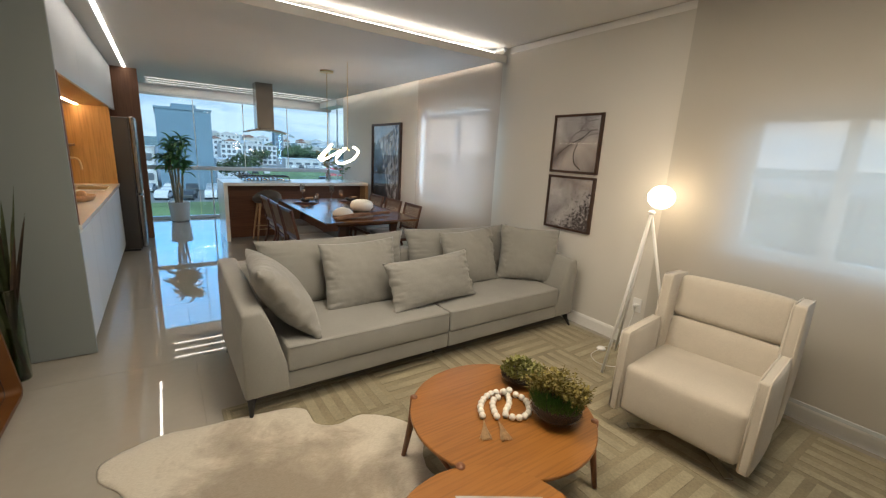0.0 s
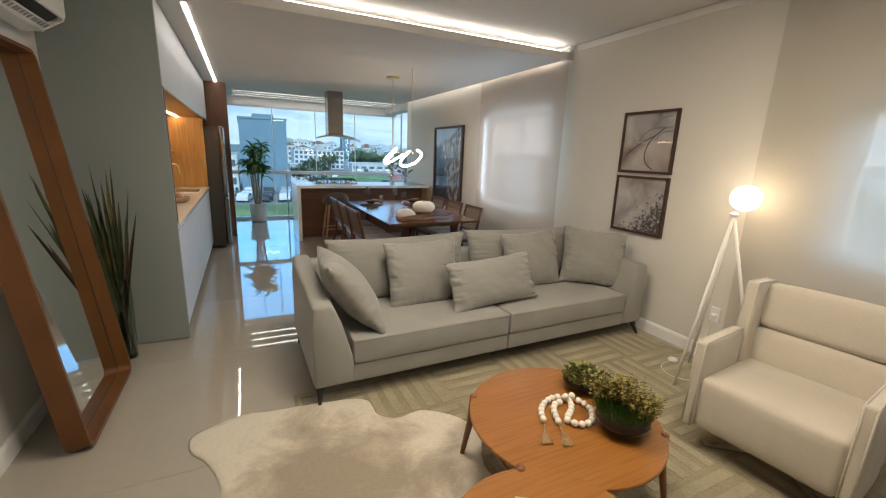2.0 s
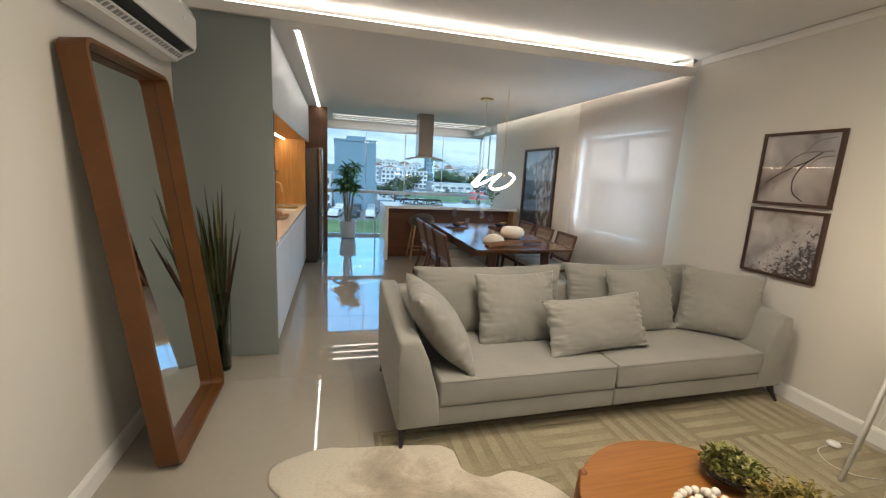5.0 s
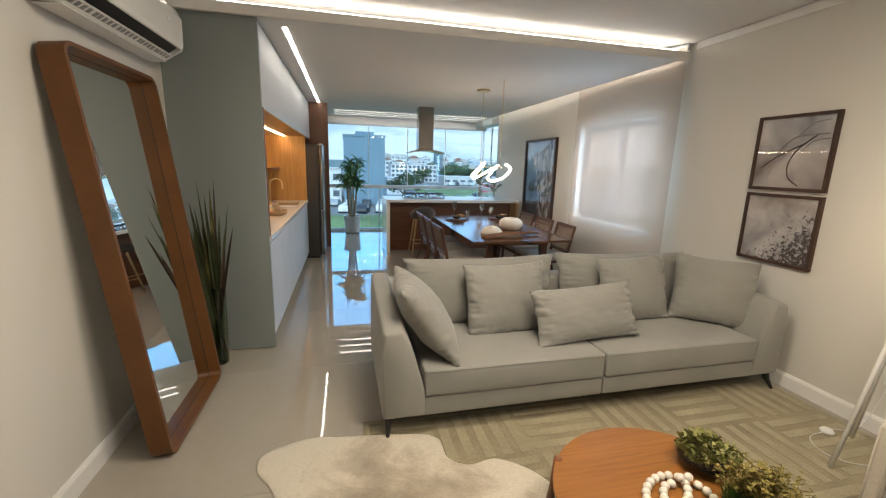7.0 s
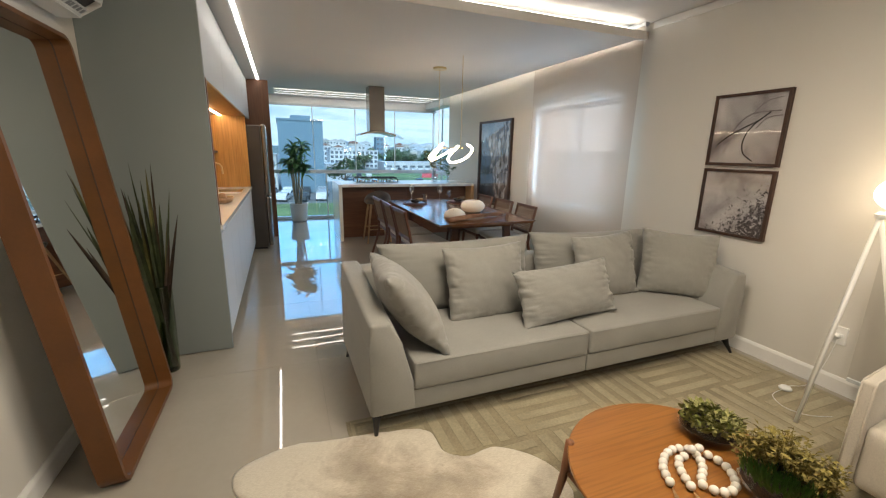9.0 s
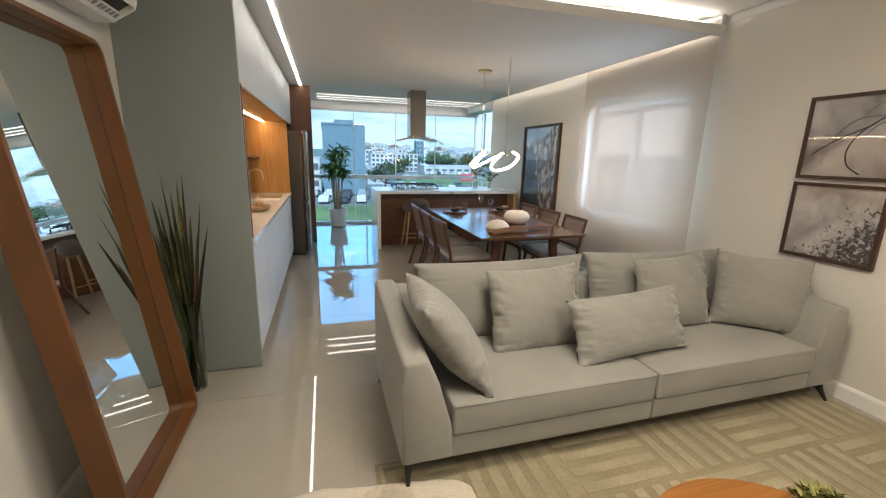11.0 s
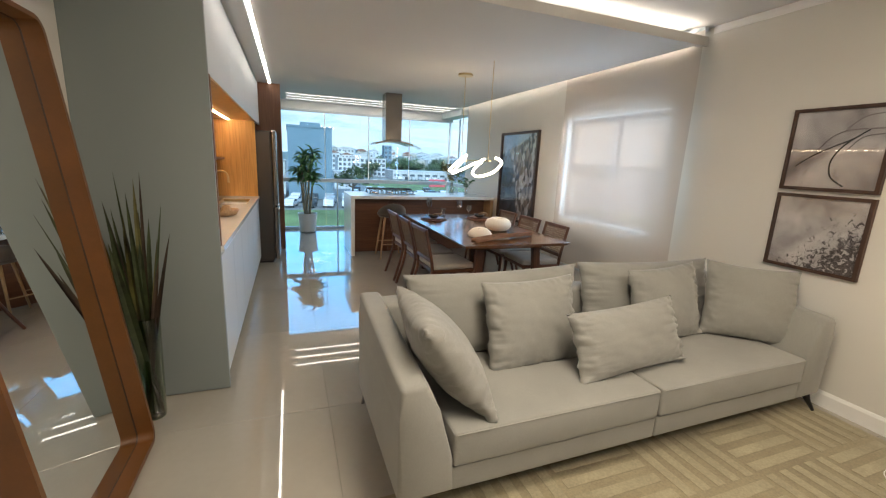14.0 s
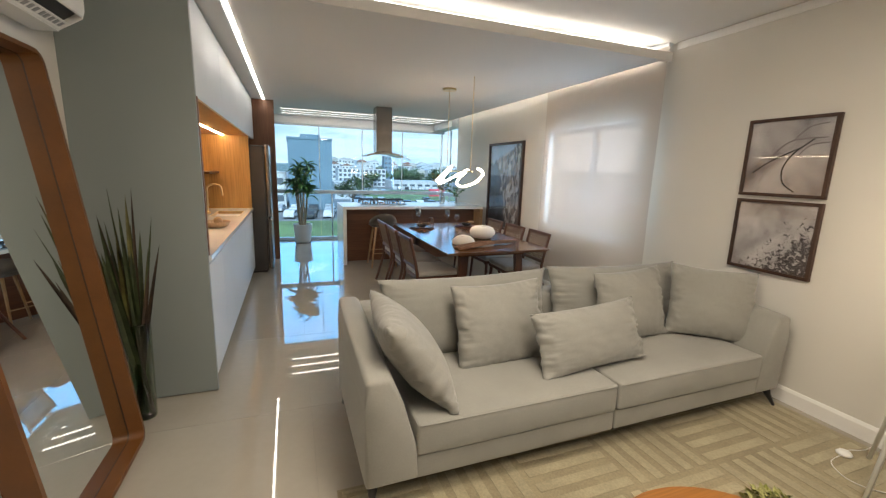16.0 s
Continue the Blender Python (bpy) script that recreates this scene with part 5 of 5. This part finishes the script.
def air_conditioner():
    a = thing("air_conditioner", "white split air conditioner with its vane open", "air conditioner", pose(XL, 3.15, 2.10))
    m = Matrix(((1, 0, 0, 0), (0, 0, 1, 0), (0, 1, 0, 0), (0, 0, 0, 1)))
    full = [(0.002, 0.004), (0.112, 0.004), (0.208, 0.066), (0.219, 0.10), (0.223, 0.25), (0.20, 0.296), (0.002, 0.296)]
    prof = [(0.002, 0.0), (0.105, 0.0), (0.120, 0.010), (0.100, 0.10), (0.165, 0.125), (0.206, 0.070), (0.216, 0.075), (0.222, 0.10), (0.226, 0.25), (0.202, 0.30), (0.002, 0.30)]
    bm = prism(prof, -0.598, 0.408, m, 0.003, 2)
    bmesh.ops.recalc_face_normals(bm, faces=bm.faces)
    part("body", bm, ACW, a)
    for y in (-0.61, 0.409):
        bm = prism(full, y, y + 0.011, m, 0.003, 2)
        bmesh.ops.recalc_face_normals(bm, faces=bm.faces)
        part("side_cap", bm, ACW, a)
    bm = prism([(0.116, 0.036), (0.103, 0.098), (0.163, 0.121), (0.190, 0.088)], -0.596, 0.406, m)
    bmesh.ops.recalc_face_normals(bm, faces=bm.faces)
    part("outlet", bm, DARKP, a, "dark air outlet")
    tilt = Matrix.Translation((0.112, 0, 0.000)) @ Matrix.Rotation(radians(-33), 4, "Y")
    louvre = part("louvre", box(0.0, 0.056, -0.58, 0.39, 0.006, 0.012, 0.002, 1, tilt), ACW, a)
    for k in range(24):
        y = -0.57 + 0.0405 * k + (0.008 if k % 5 == 4 else 0)
        part("slot", box(0.018, 0.046, y, y + 0.022, 0.004, 0.0058, m=tilt), ACS, louvre)
    part("vane", box(0.015, 0.118, -0.59, 0.40, -0.014, -0.008, 0.002, 1, Matrix.Rotation(radians(-4), 4, "Y")), ACW, a)
    part("display", box(0.2255, 0.2275, 0.18, 0.215, 0.185, 0.205), ALU, a, "small grey number display")


air_conditioner()


def reed_vase():
    v = thing("reed_vase", "tall green glass vase with long dark blades", "vase with leaves", pose(-0.505, 3.585, 0))
    part("vase", lathe([(0.050, 0), (0.054, 0.01), (0.061, 0.30), (0.068, 0.592)], 28, caps=False), GGREEN, v, "green tinted glass", smooth=True)
    part("rim", tube([(0.068 * math.cos(a * 0.2618), 0.068 * math.sin(a * 0.2618), 0.592) for a in range(25)], 0.0025, 6), GGREEN, v, smooth=True)
    part("base", lathe([(0.0, 0.004), (0.050, 0.004), (0.052, 0.016), (0.0, 0.018)], 24), GGREEN, v, "thick green glass base", smooth=True)
    rnd = random.Random(12)
    # tip offset in x, in y, height, width, paint
    leaves = [(0.045, 0.0, 1.34, 0.020, LEAFB), (0.025, -0.03, 1.33, 0.030, LEAFO), (-0.07, 0.02, 1.345, 0.018, LEAFS), (-0.11, -0.03, 1.22, 0.030, LEAFB),
              (0.12, 0.02, 1.185, 0.016, LEAFS), (0.155, -0.02, 1.06, 0.028, LEAFB), (0.015, 0.03, 1.17, 0.052, LEAFS), (-0.03, -0.04, 1.16, 0.040, LEAFO),
              (-0.06, 0.04, 1.10, 0.046, LEAFS), (0.05, 0.05, 1.12, 0.034, LEAFS), (-0.09, 0.0, 1.16, 0.026, LEAFS), (0.085, 0.03, 1.02, 0.020, LEAFO),
              (-0.05, -0.19, 1.20, 0.030, LEAFS), (-0.03, -0.25, 1.05, 0.046, LEAFS), (-0.07, -0.22, 1.12, 0.034, LEAFO), (-0.04, -0.21, 0.96, 0.050, LEAFS),
              (0.01, -0.10, 1.25, 0.030, LEAFS), (-0.08, -0.08, 1.08, 0.036, LEAFS), (0.03, -0.05, 1.02, 0.044, LEAFS), (0.10, -0.04, 0.93, 0.030, LEAFB)]
    for dx, dy, top, w, paint in leaves:
        bm = bmesh.new()
        foot = (-0.30 * dx * 0.9 + rnd.uniform(-0.012, 0.012), max(-0.04, min(0.04, -0.2 * dy)) + rnd.uniform(-0.012, 0.012), 0.022)
        tw = Vector((rnd.uniform(-0.5, 0.5), -1.0, rnd.uniform(0.0, 0.4)))
        blade(bm, foot, (dx, dy, top), w, rnd.uniform(-0.02, 0.03), 0.16, 10, tw)
        part("blade", bm, paint, v)


reed_vase()


def dracaena():
    p = thing("potted_plant", "dracaena with bare canes in a pale grey planter", "potted plant", pose(0.545, 9.44, 0))
    part("planter", lathe([(0.135, 0), (0.145, 0.015), (0.180, 0.36), (0.184, 0.375), (0.166, 0.375), (0.160, 0.33), (0, 0.33)], 36), POT, p, smooth=True)
    part("saucer", lathe([(0.140, 0.001), (0.148, 0.028), (0.0, 0.029)], 24), BLACK, p)
    part("soil", lathe([(0.158, 0.331), (0.10, 0.338), (0, 0.34)], 24), SOIL, p)
    rnd = random.Random(5)
    for k, (dx, dy, h) in enumerate(((-0.06, 0.0, 1.30), (0.05, 0.02, 1.50), (0.0, -0.05, 1.20), (0.07, -0.03, 1.10), (-0.02, 0.06, 1.46), (-0.08, 0.02, 1.16))):
        q = spline([(dx * 0.6, dy * 0.6, 0.335), (dx, dy, 0.6), (dx * 1.1 + rnd.uniform(-0.03, 0.03), dy * 1.1, 0.85), (dx * 1.8 + rnd.uniform(-0.03, 0.03), dy * 1.8, h)], 4)
        stem = part("cane", tube(q, [0.017] * (len(q) - 1) + [0.011], 8), STEM, p, smooth=True)
        bm = bmesh.new()
        for j in range(30):
            a, e = j * 2.4, rnd.uniform(-0.35, 1.2)
            ln = rnd.uniform(0.17, 0.31)
            c = Vector(q[-1]) - Vector((0, 0, 0.20 * j / 30))
            blade(bm, c, c + Vector((ln * math.cos(a) * math.cos(e), ln * math.sin(a) * math.cos(e), ln * math.sin(e))), 0.060, 0.34, 0.2, 6)
        part("leaf_crown", bm, LEAF, stem)


dracaena()

# ---- outdoors ----
GZ = -7.0
ASPH = plain("asphalt_ground", (0.17, 0.18, 0.185), 0.9, vary=0.2, big=0.05, fine=0.8, bump=0.2)
# GRASS, WHITEW and CROWN carry the distance haze in their base colours
GRASS = plain("rough_grass", (0.125, 0.185, 0.06), 0.95, vary=0.4, big=0.15, fine=3.0, bump=0.6)
BLUEW = plain("blue_grey_render", (0.105, 0.17, 0.225), 0.85, vary=0.06, big=0.2, fine=6, bump=0.1)
WHITEW = plain("white_facade_render", (0.47, 0.49, 0.51), 0.85, vary=0.06, big=0.2, fine=6, bump=0.1)
DARKG = plain("dark_window_glass", (0.085, 0.105, 0.13), 0.2, vary=0.2, bump=0.0)
ROOFS = plain("grey_roof_sheet", (0.38, 0.39, 0.40), 0.6, vary=0.1, big=0.3, bump=0.1)
CROWN = plain("hazed_foliage", (0.065, 0.105, 0.048), 0.9, vary=0.5, big=0.4, fine=2, bump=0.4)
BARK = plain("tree_bark", (0.09, 0.07, 0.05), 0.95, vary=0.3, big=3, fine=20, bump=0.5)
REDP = plain("red_hoarding", (0.45, 0.07, 0.09), 0.6, vary=0.08, bump=0.0)
HILL = plain("distant_hillside", (0.12, 0.17, 0.18), 1.0, vary=0.4, big=0.02, fine=0.2, bump=0.0)

tagged(put("ground", box(-900, 900, YF + 2, 1500, GZ - 0.3, GZ), ASPH), "grey paved ground spreading to the horizon", "ground", kind="structure")
tagged(put("lawn", box(-40, 60, 14, 68, GZ, GZ + 0.12), GRASS), "rough green grass plot below the balcony", "grass", kind="structure")
tagged(put("lawn", box(22, 95, 112, 168, GZ, GZ + 0.12), GRASS), "wide green lawn beyond the car park", "grass", kind="structure")
tagged(put("building_ground_slab", box(XL - 0.3, XR + 0.3, YF + 0.15, YF + 0.9, GZ, -0.3), WALL), "pale apartment base below the balcony", "building", kind="structure")


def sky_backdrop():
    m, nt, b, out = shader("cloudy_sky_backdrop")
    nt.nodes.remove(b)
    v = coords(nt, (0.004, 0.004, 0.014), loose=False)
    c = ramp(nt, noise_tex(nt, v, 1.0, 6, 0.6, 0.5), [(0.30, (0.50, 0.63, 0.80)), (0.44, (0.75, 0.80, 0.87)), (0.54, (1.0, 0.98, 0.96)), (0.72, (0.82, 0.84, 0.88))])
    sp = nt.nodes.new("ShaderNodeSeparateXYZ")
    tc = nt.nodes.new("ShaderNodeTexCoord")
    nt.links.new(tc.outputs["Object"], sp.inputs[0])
    # upper sky set over-bright blue to colour the floor's reflection and light the room
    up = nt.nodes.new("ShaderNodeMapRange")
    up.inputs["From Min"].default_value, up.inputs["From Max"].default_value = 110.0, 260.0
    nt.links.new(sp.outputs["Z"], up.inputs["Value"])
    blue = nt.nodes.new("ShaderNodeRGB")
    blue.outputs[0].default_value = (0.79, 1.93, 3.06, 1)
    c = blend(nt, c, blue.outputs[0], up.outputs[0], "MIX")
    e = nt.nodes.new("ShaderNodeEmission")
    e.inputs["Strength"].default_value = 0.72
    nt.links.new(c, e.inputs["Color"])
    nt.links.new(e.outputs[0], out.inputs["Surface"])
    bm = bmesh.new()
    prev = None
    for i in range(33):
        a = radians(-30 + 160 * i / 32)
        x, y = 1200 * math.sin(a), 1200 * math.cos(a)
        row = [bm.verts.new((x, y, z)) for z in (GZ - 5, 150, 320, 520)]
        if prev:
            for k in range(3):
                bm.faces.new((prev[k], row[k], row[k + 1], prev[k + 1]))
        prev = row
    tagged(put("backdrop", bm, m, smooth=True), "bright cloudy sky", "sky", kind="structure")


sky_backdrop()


def building(x0, x1, y0, y1, h, mat, cols, floors, label, win=(1.3, 1.3), side=False, roofbox=False):
    b = thing("building", label, "building")
    part("wall", box(x0, x1, y0, y1, GZ, GZ + h), mat, b)
    part("roof", box(x0 - 0.15, x1 + 0.15, y0 - 0.15, y1 + 0.15, GZ + h, GZ + h + 0.35), ROOFS if not side else mat, b)
    if roofbox:
        part("roof_room", box(x0 + 0.3 * (x1 - x0), x1 - 0.25 * (x1 - x0), y0 + 2, y1 - 3, GZ + h + 0.35, GZ + h + 1.1), mat, b)
    for f in range(floors):
        for c in range(cols):
            cx = x0 + (x1 - x0) * (c + 0.5) / cols
            cz = GZ + h * (f + 0.55) / floors
            part("window", box(cx - win[0] / 2, cx + win[0] / 2, y0 - 0.08, y0 + 0.1, cz - win[1] / 2, cz + win[1] / 2), DARKG, b)
    return b


building(0.0, 8.2, 86, 106, 13.7, BLUEW, 0, 0, "large blue-grey windowless building block", roofbox=True, side=True)
building(-14, -0.6, 92, 104, 7.0, WHITEW, 6, 2, "pale low building beside the blue block")
building(21.5, 44.0, 200, 214, 8.2, WHITEW, 11, 4, "white four-storey apartment building")
building(17.5, 25.0, 225, 238, 10.0, WHITEW, 4, 4, "pale stepped apartment building")
building(53.0, 57.5, 245, 251, 16.0, BLUEW, 2, 6, "slim blue-grey tower block")
building(42.0, 70.0, 176, 192, 3.4, ROOFS, 8, 1, "long low grey shed roof", (2.2, 0.9))
building(74.0, 98.0, 172, 190, 3.2, WHITEW, 6, 1, "low white warehouse beyond the lawn", (2.2, 0.9))
building(11.5, 17.0, 116, 126, 4.4, WHITEW, 3, 1, "small white corner shop", (1.2, 1.4))
building(90.0, 104.0, 215, 230, 8.5, WHITEW, 6, 3, "white apartment block by the trees")
tagged(put("hoarding", box(43.0, 48.5, 129, 129.3, GZ, GZ + 2.6), REDP), "red hoarding at the lawn edge", "hoarding")


def hill():
    bm = bmesh.new()
    prev = None
    for i in range(60):
        a = radians(-25 + 120 * i / 59)
        x, y = 700 * math.sin(a), 700 * math.cos(a)
        top = GZ + 13 + 6 * noise.noise(Vector((i * 0.17, 0, 3))) + 2.5 * noise.noise(Vector((i * 0.9, 1, 3)))
        row = [bm.verts.new((x, y, GZ)), bm.verts.new((x * 1.02, y * 1.02, top)), bm.verts.new((x * 1.2, y * 1.2, GZ))]
        if prev:
            bm.faces.new((prev[0], row[0], row[1], prev[1]))
            bm.faces.new((prev[1], row[1], row[2], prev[2]))
        prev = row
    tagged(put("far_hill", bm, HILL, smooth=True), "wooded hills on the horizon", "hill", kind="structure")


hill()


def slope_height(x, y):
    """Height of the rising ground behind the town."""
    up = max(0.0, min(1.0, (y - 245) / 170))
    return GZ + up * up * (3 - 2 * up) * (8.5 + 4.5 * max(0.0, 1 - max(0.0, x - 10) / 110) + 2 * noise.noise(Vector((x * 0.03, y * 0.02, 5))))


def hillside():
    bm = bmesh.new()
    grid = [[bm.verts.new((x, y, slope_height(x, y) - 0.05)) for y in range(245, 446, 10)] for x in range(12, 263, 10)]
    for p, q in zip(grid, grid[1:]):
        for k in range(len(p) - 1):
            bm.faces.new((p[k], q[k], q[k + 1], p[k + 1]))
    tagged(put("hillside", bm, CROWN, smooth=True), "green hillside rising behind the town", "hill", kind="structure")


hillside()
TERRA = plain("terracotta_roof_tiles", (0.20, 0.11, 0.085), 0.8, vary=0.2, big=0.5, fine=5, bump=0.1)
# cream walls dulled in colour for the haze over the hillside
CREAMW = plain("cream_facade_render", (0.36, 0.35, 0.32), 0.85, vary=0.08, big=0.2, fine=6, bump=0.1)


def hill_house(w, d, h, wall, roof, label):
    b = thing("house", label, "house", group="houses on the hillside")
    part("wall", box(-w / 2, w / 2, -d / 2, d / 2, -3.0, h), wall, b)
    m = Matrix(((1, 0, 0, 0), (0, 0, 1, 0), (0, 1, 0, 0), (0, 0, 0, 1)))
    bm = prism([(-w / 2 - 0.4, h + 0.02), (w / 2 + 0.4, h + 0.02), (0.0, h + w * 0.22)], -d / 2 - 0.4, d / 2 + 0.4, m)
    bmesh.ops.recalc_face_normals(bm, faces=bm.faces)
    part("roof", bm, roof, b)
    rows = max(1, int(h / 3))
    for f in range(rows):
        for c in range(3):
            cx, cz = -w / 2 + w * (c + 0.5) / 3, h * (f + 0.55) / rows
            part("window", box(cx - 0.7, cx + 0.7, -d / 2 - 0.06, -d / 2 + 0.1, cz - 0.65, cz + 0.65), DARKG, b)
    return b


rh = random.Random(77)
homes = [hill_house(8, 7, 3.6, WHITEW, TERRA, "white hillside house with a terracotta roof"), hill_house(10, 8, 5.4, CREAMW, TERRA, "cream two-storey house with a terracotta roof"),
         hill_house(9, 8, 6.6, WHITEW, ROOFS, "white three-storey house with a grey roof"), hill_house(8, 8, 5.5, CREAMW, ROOFS, "small cream house with a grey roof")]
for k in range(64):
    x, y = rh.uniform(24, 190), rh.uniform(290, 415)
    m = pose(x, y, slope_height(x, y), 0, 0, rh.uniform(-25, 25))
    if k < 4:
        homes[k].matrix_world = m
    else:
        copy_thing(homes[rh.choice((0, 0, 1, 2, 2, 3))], m)


def tree_kind(seed, h):
    t = thing("tree", "broad green street tree in full leaf", "tree", group="trees beyond the lawn")
    rnd = random.Random(seed)
    bm = bmesh.new()
    add_tube(bm, [(0, 0, 0), (0.1, 0, h * 0.25), (0.05, 0.1, h * 0.5)], [0.28, 0.2, 0.12], 7)
    tips = []
    for k in range(7):
        a = k * 0.9
        e = Vector((math.cos(a) * h * 0.3, math.sin(a) * h * 0.3, h * rnd.uniform(0.5, 0.85)))
        add_tube(bm, [(0.08, 0, h * 0.32), e * 0.6 + Vector((0, 0, h * 0.1)), e], [0.1, 0.06, 0.03], 5)
        tips.append(e)
    part("trunk", bm, BARK, t)
    bm = bmesh.new()
    for k in range(520):
        c = rnd.choice(tips)
        p = c + Vector((rnd.gauss(0, 1), rnd.gauss(0, 1), rnd.gauss(0, 0.7))) * h * 0.105
        u = Vector((rnd.uniform(-1, 1), rnd.uniform(-1, 1), rnd.uniform(-1, 1))).normalized()
        v = u.orthogonal().normalized()
        s = h * rnd.uniform(0.025, 0.05)
        bm.faces.new([bm.verts.new(p + q) for q in (u * s, v * s, -u * s, -v * s)])
    part("crown", bm, CROWN, t)
    return t


rt = random.Random(31)
kinds = [tree_kind(3, 8.0), tree_kind(4, 10.0)]
kinds[0].matrix_world = pose(80.0, 196.0, GZ)
kinds[1].matrix_world = pose(58.0, 205.0, GZ)
for k in range(60):
    x, y = rt.uniform(36, 170), rt.uniform(196, 270)
    copy_thing(kinds[k % 2], pose(x, y, GZ, 0, 0, rt.uniform(0, 360)))
for x, y in ((12, 84), (70, 170), (66, 40), (60, 22), (52, 30), (48, 12), (40, 3), (44, -6), (36, 8), (34, 16)):
    copy_thing(kinds[(x + y) % 2], pose(x, y, GZ, 0, 0, x * 17 % 360))


def car(at, paint, label):
    c = thing("parked_car", label, "car", at, group="cars in the car park")
    prof = [(-2.1, 0.32), (-2.1, 0.80), (-1.75, 0.92), (-1.1, 1.38), (0.45, 1.42), (1.15, 0.98), (1.95, 0.82), (2.1, 0.55), (2.1, 0.32)]
    m = Matrix(((1, 0, 0, 0), (0, 0, 1, 0), (0, 1, 0, 0), (0, 0, 0, 1)))
    bm = prism(prof, -0.84, 0.84, m, 0.07, 2)
    bmesh.ops.recalc_face_normals(bm, faces=bm.faces)
    body = part("body", bm, paint, c)
    for s in (-1, 1):
        y = 0.842 * s
        ya, yb = sorted((y, y - 0.01 * s))
        part("side_window", prism([(-1.35, 0.95), (-0.98, 1.31), (0.38, 1.34), (0.90, 0.98)], ya, yb, m), DARKG, body)
    part("windscreen", box(-0.02, 0.005, -0.68, 0.68, 0.0, 0.62, m=Matrix.Translation((1.14, 0, 1.0)) @ Matrix.Rotation(-1.0, 4, "Y")), DARKG, body)
    for x in (-1.3, 1.3):
        for s in (-1, 1):
            w = part("wheel", tube([(x, 0.70 * s, 0.31), (x, 0.86 * s, 0.31)], 0.31, 16), BLACK, c)
            part("rim", tube([(x, 0.861 * s, 0.31), (x, 0.868 * s, 0.31)], 0.19, 12), CHROME, w)
    return c


PAINTS = [plain("white_car_paint", (0.46, 0.47, 0.48), 0.25, vary=0.02, bump=0), plain("silver_car_paint", (0.36, 0.38, 0.40), 0.3, 0.4, vary=0.02, bump=0), plain("dark_car_paint", (0.04, 0.045, 0.05), 0.25, vary=0.1, bump=0), plain("red_car_paint", (0.30, 0.03, 0.03), 0.25, vary=0.05, bump=0)]
NAMES = ["white hatchback parked outside", "silver hatchback parked outside", "dark hatchback parked outside", "red hatchback parked outside"]
protos = [car(pose(1.0 + 6 * k, 78.0 if k < 3 else 150.0, GZ, 0, 0, 75), PAINTS[k], NAMES[k]) for k in range(4)]
rc = random.Random(7)
for row, (y, x0, n) in enumerate(((73, -6, 7), (84, -8, 7), (96, 14, 8), (106, 16, 7), (134, 14, 6), (146, 16, 6), (172, 44, 8), (171, 74, 8))):
    for k in range(n):
        if rc.random() < 0.75:
            copy_thing(protos[rc.choice((0, 0, 1, 1, 1, 2, 2, 2))], pose(x0 + 3.1 * k, y + rc.uniform(-0.4, 0.4), GZ, 0, 0, 80 + rc.uniform(-4, 4)))

# ---- floor tiles ----
TS = 1.2
tile_mesh = {}
yy = YB
while yy < YF:
    xx = XL
    while xx < XR:
        w, d = min(TS, XR - xx) - 0.0015, min(TS, YF - yy) - 0.0015
        key = (round(w, 3), round(d, 3))
        if key not in tile_mesh:
            bm = box(0, w, 0, d, -0.0118, 0.0, 0.0006, 1)
            me = bpy.data.meshes.new("tile")
            bm.to_mesh(me)
            bm.free()
            me.materials.append(TILE)
            tile_mesh[key] = me
        o = new("tile", tile_mesh[key])
        o.parent = floor
        o.location = (xx, yy, 0)
        xx += TS
    yy += TS
